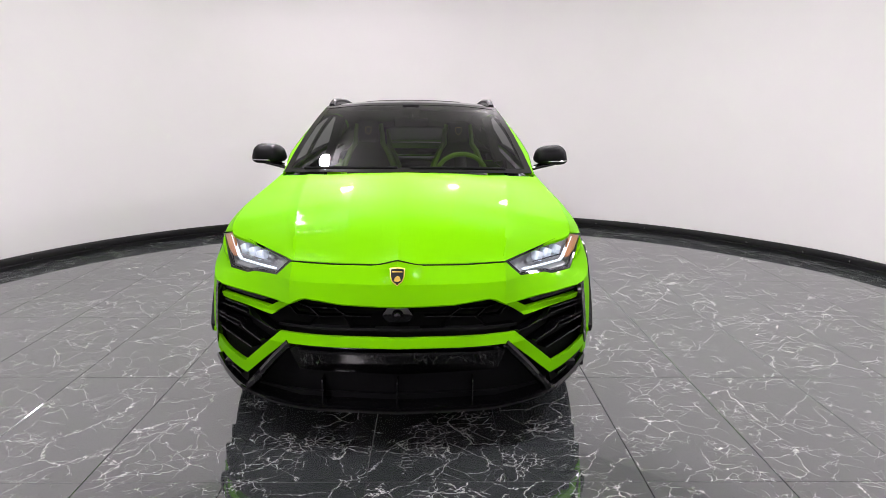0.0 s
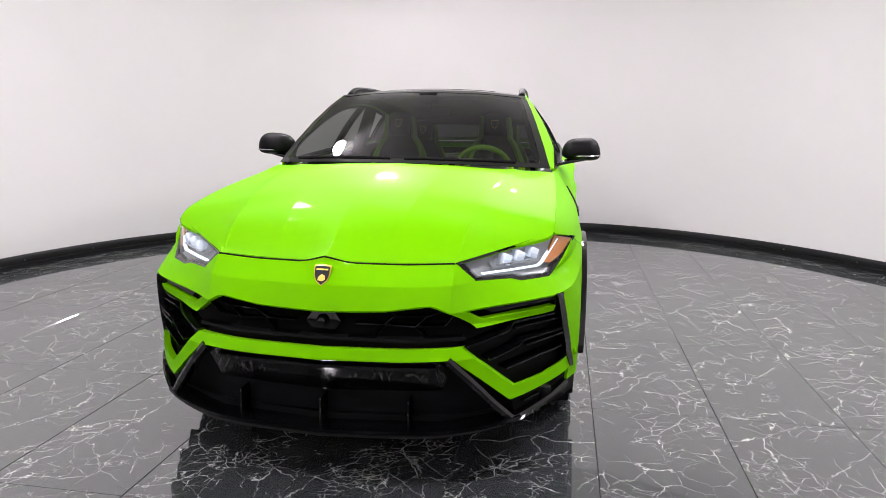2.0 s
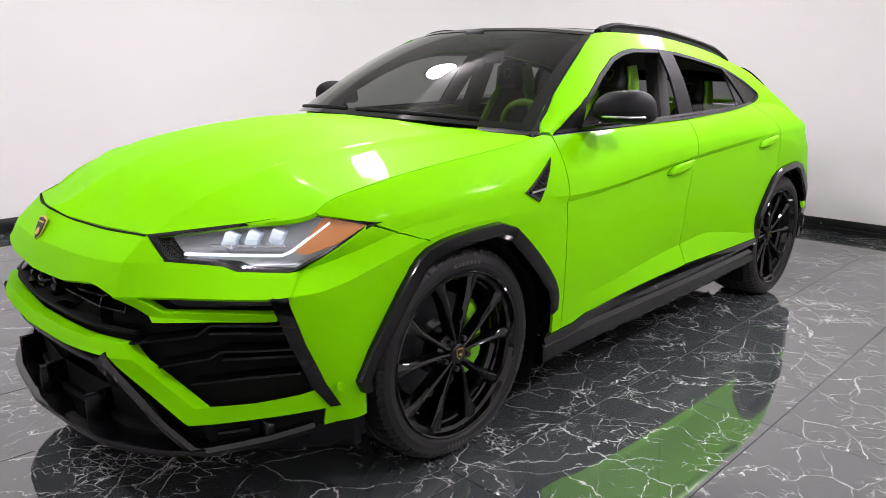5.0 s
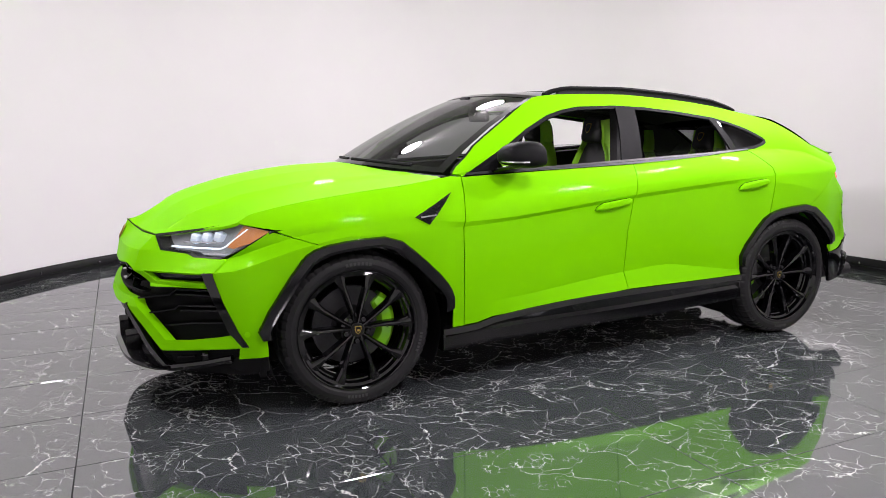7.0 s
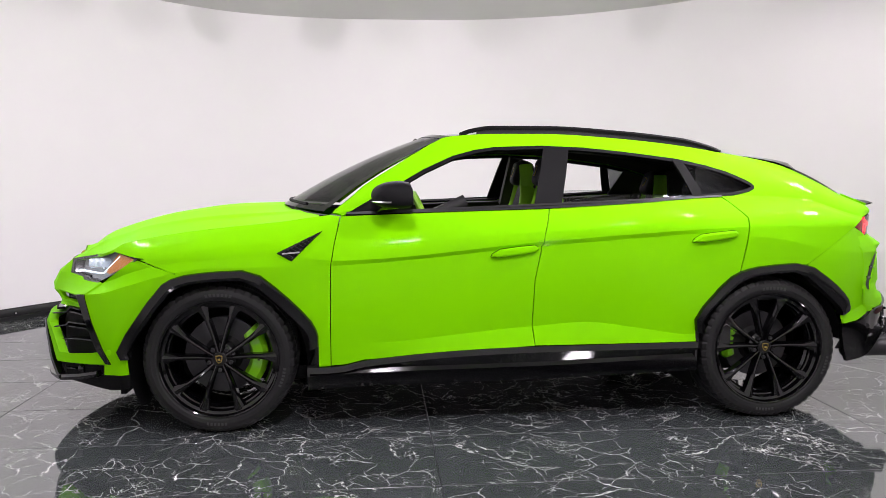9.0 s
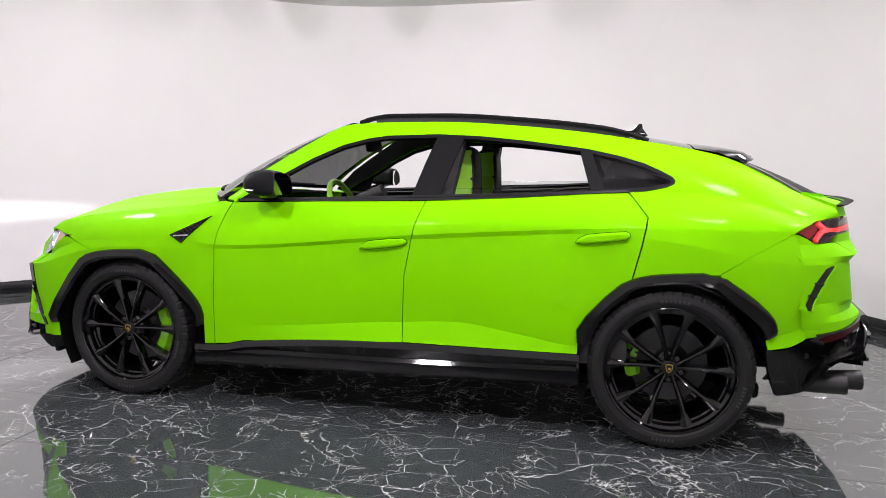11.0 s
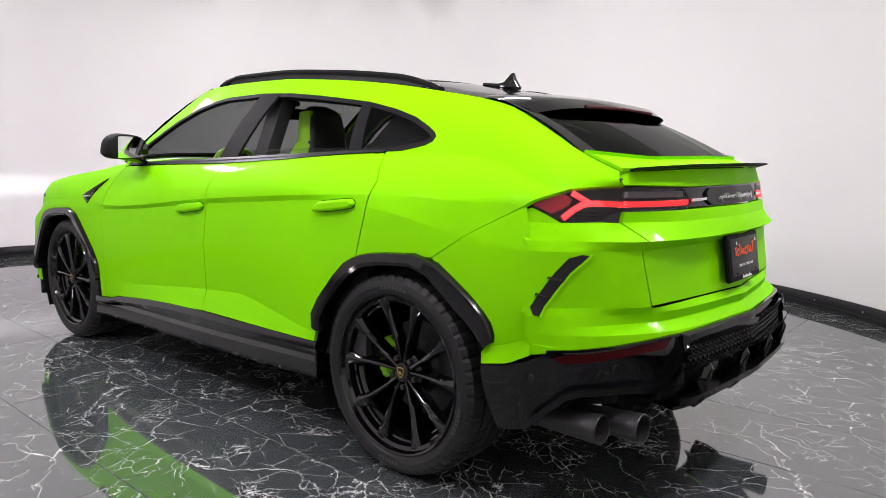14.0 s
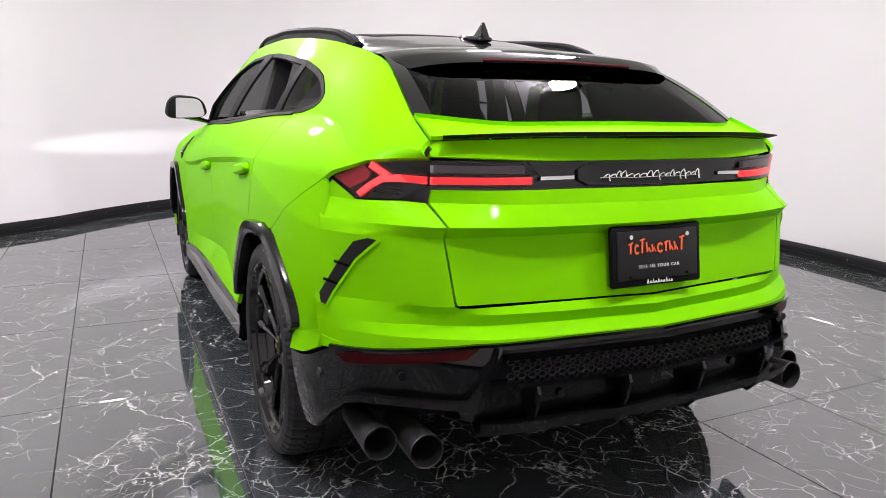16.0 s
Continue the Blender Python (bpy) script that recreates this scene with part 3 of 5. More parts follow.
# ---------- painted panels ----------
WINDOW = [(-.845, 1.152), (-.575, 1.305), (-.42, 1.395), (-.257, 1.470), (-.13, 1.505), (-.013, 1.523), (.266, 1.532), (.5, 1.523), (.727, 1.502), (1.061, 1.461), (1.23, 1.425), (1.355, 1.388), (1.445, 1.347), (1.486, 1.325), (1.503, 1.305), (1.496, 1.287), (1.462, 1.271), (1.36, 1.25), (1.107, 1.236), (.727, 1.208), (.26, 1.182), (-.3, 1.165)]
FLARE_F = [(-1.985, .418), (-2.01, .473), (-1.788, .793), (-1.70, .845), (-1.529, .868), (-1.312, .875), (-1.164, .755), (-1.03, .62), (-.985, .54), (-.985, .469)]
FLARE_R = [(1.06, .515), (1.053, .597), (1.232, .798), (1.32, .845), (1.433, .871), (1.69, .888), (1.86, .775), (1.95, .69), (1.970, .64), (1.968, .612)]
GAP = .0028


def rounded(line):
    """An open line with its corners cut."""
    res = [line[0]]
    for a, b in zip(line, line[1:]):
        a, b = np.array(a), np.array(b)
        res += [tuple(a * .75 + b * .25), tuple(a * .25 + b * .75)]
    return res + [line[-1]]



panel = dict(solid=.014, crease=6)

# bonnet
half = [(y, BONNET.at(y, 5)[0] - GAP) for y in np.linspace(-.985, -2.395, 60)]
half += [(-2.420, .40), (-2.447, .30), (-2.462, .20), (-2.474, .117), (-2.495, .06), (-2.512, 0.0)]
half += [(-1.262, 0.0), (-1.237, .3), (-1.173, .5), (-1.088, .65), (-.99, .79)]
hood_bm = fill(BONNET, half, .05, 3)
for v in hood_bm.verts:
    # the front edge comes down to the nose
    if v.co.x < .5:
        z0, y0 = nose_top(v.co.x)
        t = min(1, max(0, (v.co.y - y0) / .19))
        t = t * (2 - t)
        v.co.z = z0 + .002 + (v.co.z - z0 - .002) * t
bonnet = part("bonnet", whole(hood_bm), M_PAINT, car, "lime green bonnet with two raised ridges", solid=.014, crease=14)

# nose and front bumper
nose = [(x, nose_low(x)[0]) for x in (0, .12, .25, .34, .415, .485, .54, .6, .7, .8, .86, .895, .912)]
nose += [(.860, .800), (.846, .797), (.74, .797), (.70, .810), (.568, .819), (.496, .884), (.3, .882), (.117, .884), (0, .912)]
bumper = part("front_bumper", whole(fill(FRONT, nose, .04, 3, kinks=(.49,))), M_PAINT, car, "lime green front bumper with a pointed nose", **panel)
BAR = [(0, .583), (.3, .586), (.535, .588), (.61, .520), (.728, .405), (.83, .418), (.915, .438), (.945, .452), (.965, .386), (.84, .370), (.718, .352), (.61, .455), (.510, .546), (.3, .541), (0, .538)]
part("lower_bar", whole(fill(FRONT, BAR, .04, 2, .012)), M_PAINT, bumper, solid=.05, crease=6)
FIN = [(.485, .716), (.54, .716), (.605, .675), (.88, .692), (.872, .666), (.583, .645)]
both("intake_blade", fill(FRONT, FIN, .04, 2, .004), M_PAINT, bumper, solid=.03)
CORNER = [(-2.207, .744), (-2.106, .797), (-1.99, .876), (-1.915, .926)] + [(-1.68, .845), (-1.788, .785), (-1.90, .62), (-2.0, .473), (-1.962, .42), (-1.958, .334), (-2.088, .326), (-2.083, .386), (-2.086, .43), (-2.094, .462), (-2.15, .60)]
both("bumper_corner", fill(SIDE, CORNER, .03, 3), M_PAINT, bumper, solid=.014, crease=5)

# front wing
WING = [(-1.905, .932), (-1.97, .948), (-2.04, .962)] + [(y, row_a(y)[0] - .001) for y in np.linspace(-2.045, -.93, 30)]
WING += [(-.875, 1.142), (-.905, .99), (-.922, .88), (-.925, .6), (-.925, .36), (-.985, .357), (-.985, .50), (-1.05, .62), (-1.18, .74), (-1.33, .855), (-1.53, .85), (-1.67, .842)]
wings = both("front_wing", fill(SIDE, WING, .04, 3), M_PAINT, car, "lime green front wing", solid=.014, crease=11)

# doors
FDOOR = [(-.872 + GAP, 1.140), (-.9, .99), (-.917, .88), (-.92, .6), (-.92, .362), (-.84, .368), (-.75, .391), (.165, .448), (.155, .56), (.165, .80), (.195, .95), (.22, 1.06), (.26 - GAP, 1.180), (-.3, 1.163)]
doors_f = both("front_door", fill(SIDE, FDOOR, .05, 3), M_PAINT, car, "lime green front door with its window lowered", solid=.016, crease=5)
RDOOR = [(.26 + GAP, 1.183), (.225, 1.06), (.20, .95), (.17, .80), (.16, .56), (.17, .449), (.8, .453), (1.062, .456), (1.064, .592), (1.24, .789), (1.305, .832), (1.345, 1.0), (1.368, 1.13), (1.30, 1.215), (1.272, 1.242), (1.107, 1.235), (.727, 1.207)]
doors_r = both("rear_door", fill(SIDE, RDOOR, .05, 3), M_PAINT, car, "lime green rear door with a half-lowered window", solid=.016, crease=5)

# quarter panel with the roof rail above the windows
QUARTER = [(-.915, 1.160)] + [(y, edge_r(y)[0] - .001) for y in list(np.linspace(-.9, -.30, 9)) + list(np.linspace(-.24, 1.7, 20)) + list(np.linspace(1.76, 2.25, 9))]
QUARTER += [(2.268, 1.143), (2.21, 1.139), (2.14, 1.130), (2.10, 1.112), (2.06, 1.095), (2.03, 1.074), (1.87, .985), (1.70, .876), (1.44, .862), (1.312, .835), (1.352, 1.0), (1.375, 1.132), (1.306, 1.218), (1.279, 1.247)]
QUARTER += [(1.36, 1.25), (1.462, 1.271), (1.496, 1.287), (1.503, 1.305), (1.486, 1.325), (1.445, 1.347), (1.355, 1.388), (1.23, 1.425), (1.061, 1.461), (.727, 1.502), (.5, 1.523), (.266, 1.532), (-.013, 1.523), (-.13, 1.505), (-.257, 1.470), (-.42, 1.395), (-.575, 1.305), (-.845, 1.152), (-.868, 1.143)]
quarters = both("quarter_panel", fill(SIDE, QUARTER, .05, 4), M_PAINT, car, "lime green body side from windscreen pillar to tail", solid=.014, crease=40)

# rear bumper corner and rear bumper
RCORNER = [(1.703, .8735), (1.87, .9825), (2.032, 1.071), (2.065, .965), (2.078, .85), (2.09, .735), (2.094, .586), (2.06, .569), (2.02, .551), (1.932, .537), (1.925, .575), (1.955, .64), (1.83, .76)]
RB = [(0, .650), (0, .742), (.3, .742), (.60, .738), (.617, .75), (.64, .93), (.639, .960), (.66, 1.018), (.712, 1.022), (.818, 1.020), (.858, 1.068), (.886, 1.02), (.90, .965), (.908, .85), (.925, .735), (.92, .66), (.915, .592), (.90, .598), (.86, .610), (.575, .643), (.3, .651)]
rear_bumper = part("rear_bumper", whole(fill(REAR, RB, .04, 3)), M_PAINT, car, "lime green rear bumper with slanted black vents", **panel)
rear_corners = both("bumper_corner", fill(SIDE, RCORNER, .03, 3), M_PAINT, rear_bumper, solid=.014, crease=10)
turn_normals(rear_bumper, lambda p: 1 - (.91 - abs(p.x)) / .20, .80, .60)
for o in rear_corners:
    turn_normals(o, lambda p: 1 - (2.07 - p.y) / .28, .80, .60)

# tailgate
TG = [(0, .747), (.3, .747), (.608, .747), (.612, .76), (.635, .93), (.634, .963), (.65, 1.015), (.645, 1.055), (.3, 1.06), (0, 1.06)]
tailgate = part("tailgate", whole(fill(REAR, TG, .04, 3)), M_PAINT, car, "lime green tailgate with a horizontal crease", **panel)
TG2 = [(0, 1.138), (.35, 1.138), (.648, 1.146), (.642, 1.186), (.35, 1.198), (0, 1.198)]
part("tailgate_top", whole(fill(REAR, TG2, .04, 3)), M_PAINT, tailgate, solid=.014)
# the shelf between the rear window and the lip
lip_line = pw([(0, 2.41, 1.205), (.35, 2.37, 1.202), (.645, 2.255, 1.188)])
glass_low = pw([(0, 2.285, 1.233), (.30, 2.277, 1.230), (.40, 2.262, 1.229), (.627, 2.10, 1.249)])


def shelf(u, v):
    x1, x0 = .645 * (2 * u - 1), .627 * (2 * u - 1)
    a, b = glass_low(abs(x0)), lip_line(abs(x1))
    return Vector((x0 + (x1 - x0) * v, a[0] + (b[0] - a[0]) * v, a[1] + (b[1] - a[1]) * v))


part("tailgate_shelf", grid(shelf, 28, 4, True), M_PAINT, tailgate, solid=.012)
lip = sweep([(x, lip_line(abs(x))[0] + .012, lip_line(abs(x))[1] + .010) for x in np.linspace(-.618, .618, 31)], [(.02, -.008), (-.006, -.008), (-.034, .001), (-.034, .0045), (.0, -.002), (.02, -.003)], up=(0, 0, 1))
part("tail_lip", lip, M_PLASTIC, tailgate, "thin gloss black spoiler lip")

# ---------- roof and glass ----------
top_line = pw([(0, -.365, 1.615), (.3, -.35, 1.609), (.617, -.27, 1.583)])
base_line = pw([(0, -1.26, 1.192), (.3, -1.235, 1.190), (.5, -1.17, 1.183), (.65, -1.085, 1.173), (.808, -.965, 1.163)])


def screen(u, v):
    s = 2 * u - 1
    b, t = base_line(abs(.808 * s)), top_line(abs(.617 * s))
    x = s * (.808 + (.617 - .808) * v)
    bow = 4 * v * (1 - v)
    return Vector((x, b[0] + (t[0] - b[0]) * v - .012 * bow, b[1] + (t[1] - b[1]) * v + .03 * bow))


windscreen = part("windscreen", grid(screen, 24, 14), M_SCREEN, car, "dark tinted sloping windscreen")
windscreen.visible_shadow = False


def screen_band(v0, v1, u0=0.0, u1=1.0, off=.003):
    return grid(lambda u, v: screen(u0 + (u1 - u0) * u, v0 + (v1 - v0) * v) + Vector((0, -.6, .8)) * off, 24, 4)


part("windscreen_shade", screen_band(.955, 1.0), M_GLOSS, windscreen)
both("windscreen_edge", screen_band(0, 1, .975, 1.003), M_GLOSS, windscreen)
part("windscreen_shade", screen_band(0, .045), M_GLOSS, windscreen)
part("sensor_pod", box((0, -.40, 1.565), (.12, .10, .03), (-36, 0, 0), .01), M_PLASTIC, windscreen)
cowl = grid(lambda u, v: Vector(((2 * u - 1) * .79, base_line(abs((2 * u - 1) * .79))[0] - .01 + .05 * v, base_line(abs((2 * u - 1) * .79))[1] - .022 + .004 * v)), 24, 2)
part("cowl", cowl, M_PLASTIC, car, solid=.02)
for x0, x1 in ((.62, .02), (-.06, -.66)):
    pth = [(x, base_line(abs(x))[0] + .035, base_line(abs(x))[1] + .026) for x in np.linspace(x0, x1, 12)]
    part("wiper", sweep(pth, circle(.009, 6)), M_PLASTIC, car, "black windscreen wiper")


def roof(u, v):
    s = 2 * u - 1
    x0 = .617 * s
    y0 = top_line(abs(x0))[0]
    y = y0 + (1.745 - y0) * v
    zr, xr = edge_r(y)
    crown = .036 + .006 * min(1, max(0, y))
    return Vector((s * (xr - .002), y, zr + crown * (1 - s * s)))


roof_panel = part("roof", grid(roof, 24, 40), M_GLOSS, car, "gloss black roof with a glass sunroof", solid=.02)
sun = grid(lambda u, v: roof(.18 + .64 * u, .17 + .50 * v) + Vector((0, 0, .004)), 12, 16)
part("sunroof", sun, M_PRIVACY, roof_panel, "dark sunroof glass")
part("headliner", grid(lambda u, v: roof(.04 + .92 * u, .02 + .93 * v) - Vector((0, 0, .045)), 12, 16), M_LEATHER, car)


def rear_pane(u, v):
    s = 2 * u - 1
    y0, y1 = 1.70, glass_low(abs(.627 * s))[0]
    z1 = glass_low(abs(.627 * s))[1]
    y = y0 + (y1 - y0) * v
    z0 = 1.448 + .03 * (1 - s * s)
    x = s * (.572 + (.627 - .572) * v)
    return Vector((x, y, z0 + (z1 - z0) * v + .018 * 4 * v * (1 - v)))


rear_window = part("rear_window", grid(rear_pane, 20, 14, True), M_PRIVACY, car, "dark privacy glass rear window")
rear_window.visible_shadow = False
both("rear_window_edge", grid(lambda u, v: rear_pane(.965 + .038 * u, v) + Vector((0, .3, .8)) * .004, 2, 14, True), M_GLOSS, rear_window)
# roof spoiler
sp_line = pw([(0, 1.93, 1.452), (.35, 1.92, 1.445), (.5, 1.885, 1.43), (.575, 1.80, 1.41)])


def spoiler(u, v):
    s = 2 * u - 1
    x = .575 * s
    y1, z1 = sp_line(abs(x))
    if v < .5:
        t = v * 2
        zr = edge_r(1.60)[0] + .04 * (1 - s * s) + .004
        return Vector((x, 1.60 + (y1 - 1.60) * t, zr + (z1 - zr) * t + .01 * 4 * t * (1 - t)))
    t = (v - .5) * 2
    return Vector((x * (1 - .02 * t), y1 + (1.68 - y1) * t, z1 - .022 - .03 * t))


roof_spoiler = part("roof_spoiler", grid(spoiler, 28, 12), M_GLOSS, car, "gloss black roof spoiler over the rear window")
part("brake_light", sweep([(x, sp_line(abs(x))[0] - .01, sp_line(abs(x))[1] - .014) for x in np.linspace(-.30, .30, 13)], circle(.006, 6)), M_REDDARK, roof_spoiler)
under = sweep([(x, 1.80 - .25 * abs(x) ** 2, 1.385) for x in np.linspace(-.42, .42, 15)], [(-.05, -.012), (.05, -.012), (.06, .012), (-.06, .012)])
part("spoiler_blade", under, M_GLOSS, roof_spoiler)
# aerial fin
fin = prism([(0, 1.18, 1.568), (0, 1.30, 1.585), (0, 1.335, 1.624), (0, 1.352, 1.626), (0, 1.36, 1.595), (0, 1.39, 1.553), (0, 1.17, 1.56)], (1, 0, 0), .026)
for v in fin.verts:
    v.co.x -= .013
    if v.co.z > 1.6:
        v.co.x *= .35
part("aerial_fin", bevel(fin, .004), M_GLOSS, car, "small black aerial fin on the roof")
part("aerial_foot", box((0, 1.28, 1.566), (.06, .2, .022), (-6.5, 0, 0), .01), M_GLOSS, car)
# roof rails
rail_y = np.linspace(-.20, 1.37, 34)
rail_pts = []
for y in rail_y:
    zr, xr = edge_r(y)
    k = (y + .20) / 1.57
    rise = .030 * min(1, k / .10, (1 - k) / .14) ** .6 if 0 < k < 1 else 0
    rail_pts.append((xr - .020, y, zr + .002 + rise))
rail = sweep(rail_pts, [(-.02, -.010), (.02, -.010), (.022, .004), (.012, .014), (-.012, .014), (-.022, .004)])
rails = both("roof_rail", rail, M_PLASTIC, car, "black roof rail")
low = [(x, y, edge_r(y)[0] + .006) for x, y, z in rail_pts[2:-2]]
both("rail_seal", sweep(low, [(-.014, -.012), (.016, -.012), (.014, .026), (-.012, .026)]), M_SATIN, rails)

# ---------- side windows ----------
trim_in = inset(WINDOW, .019)
trims = both("window_trim", ring(SIDE, inset(WINDOW, .0015), trim_in, .003, .001), M_PLASTIC, car, "satin black window surround", solid=.02)
BP = [(.172, 1.178), (.325, 1.186), (.418, 1.525), (.272, 1.530)]
both("door_pillar", fill(SIDE, BP, .05, 2, .004), M_PLASTIC, trims, solid=.012)
CP = [(1.10, 1.236), (1.165, 1.241), (1.085, 1.452), (1.025, 1.463)]
both("door_pillar", fill(SIDE, CP, .05, 2, .003), M_PLASTIC, trims, solid=.012)
AP = [(-.845, 1.152), (-.70, 1.156), (-.66, 1.165), (-.60, 1.295)]
both("mirror_sail", fill(SIDE, AP, .05, 2, .001), M_PLASTIC, trims, solid=.012)
QG = [(1.165, 1.243), (1.36, 1.253), (1.458, 1.274), (1.492, 1.290), (1.497, 1.305), (1.482, 1.322), (1.44, 1.344), (1.355, 1.383), (1.23, 1.42), (1.083, 1.455)]
qg = both("quarter_glass", fill(SIDE, QG, .05, 2, -.002), M_PRIVACY, trims, "dark fixed quarter glass")
RG = [(.33, 1.180), (1.10, 1.225), (1.09, 1.262), (.345, 1.246)]
rg = both("rear_door_glass", fill(SIDE, RG, .06, 2, -.02), M_CLEAR, doors_r, "grey window glass lowered almost fully", solid=.004)
for o in (*qg, *rg):
    o.visible_shadow = False
both("belt_seal", ring(SIDE, [(-.84, 1.151), (-.3, 1.166), (.26, 1.183), (.727, 1.209), (1.107, 1.237), (1.28, 1.245)], [(-.84, 1.163), (-.3, 1.178), (.26, 1.195), (.727, 1.221), (1.107, 1.248), (1.28, 1.255)], .007, .004), M_SATIN, trims)

# inner door trim and body lining, so that the cabin is closed
LINE = [(-.92, .36), (1.3, .40), (1.3, 1.235), (.727, 1.203), (.26, 1.178), (-.3, 1.160), (-.86, 1.14)]
both("door_lining", fill(SIDE, LINE, .12, 1, -.075), M_LEATHER, car, solid=.03)
both("pillar_lining", fill(SIDE, QUARTER, .10, 1, -.03), M_LEATHER, car)
PIL = [(1.12, 1.23), (1.20, 1.42), (1.40, 1.36), (1.55, 1.42), (1.70, 1.43), (2.0, 1.27), (1.98, 1.0), (1.3, .9)]
both("pillar_lining", fill(SIDE, PIL, .12, 1, -.06), M_LEATHER, car, solid=.01)

# ---------- wheel arches, sills, floor of the car ----------
def arch(outer, inner):
    """A flare: rises from the body, lies flat, turns in at the wheel."""
    o, i = [], []
    for k in range(len(outer) - 1):
        m = max(1, int(math.dist(outer[k], outer[k + 1]) / .05))
        for j in range(m):
            t = j / m
            o.append([outer[k][c] * (1 - t) + outer[k + 1][c] * t for c in (0, 1)])
            i.append([inner[k][c] * (1 - t) + inner[k + 1][c] * t for c in (0, 1)])
    o.append(outer[-1])
    i.append(inner[-1])
    bm = bmesh.new()
    rows = []
    for a, b in zip(o, i):
        mix = lambda t: (a[0] * (1 - t) + b[0] * t, a[1] * (1 - t) + b[1] * t)
        pts = [SIDE.on(*mix(-.02), -.012), SIDE.on(*mix(0), .014), SIDE.on(*mix(.08), .024), SIDE.on(*mix(.72), .024), SIDE.on(*mix(1), .014)]
        pts.append(pts[-1] - Vector((.06, 0, 0)))
        rows.append([bm.verts.new(p) for p in pts])
    for r, s in zip(rows, rows[1:]):
        for j in range(5):
            bm.faces.new((r[j], r[j + 1], s[j + 1], s[j]))
    for r in (rows[0], rows[-1]):
        bm.faces.new(r)
    bmesh.ops.recalc_face_normals(bm, faces=bm.faces[:])
    return bm


IN_F = [(-1.925, .418), (-1.935, .46), (-1.735, .735), (-1.66, .782), (-1.52, .803), (-1.345, .808), (-1.225, .705), (-1.10, .58), (-1.045, .52), (-1.045, .440)]
IN_R = [(1.115, .50), (1.118, .575), (1.285, .745), (1.36, .79), (1.455, .81), (1.65, .82), (1.77, .715), (1.865, .64), (1.905, .60), (1.91, .575)]
IN_F, IN_R = ([tuple(.24 * np.array(a) + .76 * np.array(b)) for a, b in zip(o, i)] for o, i in ((FLARE_F, IN_F), (FLARE_R, IN_R)))
both("wheel_arch_flare", arch(rounded(FLARE_F), rounded(IN_F)), M_FLARE, wings, "gloss black wheel arch flare")
both("wheel_arch_flare", arch(rounded(FLARE_R), rounded(IN_R)), M_FLARE, quarters, "gloss black wheel arch flare")


def liner(y0, a0, a1, x_out):
    bm = bmesh.new()
    rows = []
    for k in range(25):
        a = radians(a0 + (a1 - a0) * k / 24)
        rows.append([bm.verts.new((x, y0 + .455 * math.cos(a), .37 + .455 * math.sin(a))) for x in (.52, .74, x_out)])
    c = bm.verts.new((.52, y0, .39))
    for r, s in zip(rows, rows[1:]):
        bm.faces.new((r[0], r[1], s[1], s[0]))
        bm.faces.new((r[1], r[2], s[2], s[1]))
        bm.faces.new((r[0], s[0], c))
    return bm


both("wheel_arch_liner", liner(-1.5015, -28, 208, .955), M_PLASTIC, car)
both("wheel_arch_liner", liner(1.5015, 8, 208, .94), M_PLASTIC, car)

sill_low = pw([(-1.05, .228), (-.9, .240), (.19, .262), (1.08, .292)])
top_sill = pw([(-1.05, .356), (-.95, .357), (-.84, .366), (-.75, .389), (.18, .447), (.8, .453), (1.08, .456)])


def skirt(u, v):
    y = -1.045 + 2.12 * u
    t, lo = float(top_sill(y)[0]), float(sill_low(y)[0])
    prof = [(t + .004, .966), (t - .004, .989), (t - .035, .994), (lo + .095, .972), (lo + .075, .985), (lo + .02, .990), (lo, .975), (lo, .70)]
    k = min(int(v * 7 + 1e-6), 6)
    f = v * 7 - k
    (z0, x0), (z1, x1) = prof[k], prof[k + 1]
    return Vector((x0 + (x1 - x0) * f, y, z0 + (z1 - z0) * f))


skirts = both("side_skirt", grid(skirt, 42, 7, True), M_GLOSS, car, "gloss black side skirt", angle=18)
both("skirt_end", prism([(.97, -1.045, .356), (.985, -1.045, .31), (.985, -1.045, .24), (.70, -1.045, .228), (.70, -1.045, .356)], (0, 1, 0), .012), M_GLOSS, skirts)
both("skirt_end", prism([(.97, 1.074, .456), (.985, 1.074, .40), (.985, 1.074, .31), (.70, 1.074, .292), (.70, 1.074, .456)], (0, -1, 0), .012), M_GLOSS, skirts)
under = join(box((0, 0, .27), (1.5, 3.9, .08), bev=.02), box((0, -1.75, .55), (1.06, 1.30, .52), bev=.05), box((0, 1.62, .60), (1.06, 1.10, .55), bev=.05), box((0, 0, .33), (1.84, 2.0, .06), bev=.01))
part("underbody", under, M_PLASTIC, car, "black underbody")

# ---------- wheels ----------
TYRE_R = .398


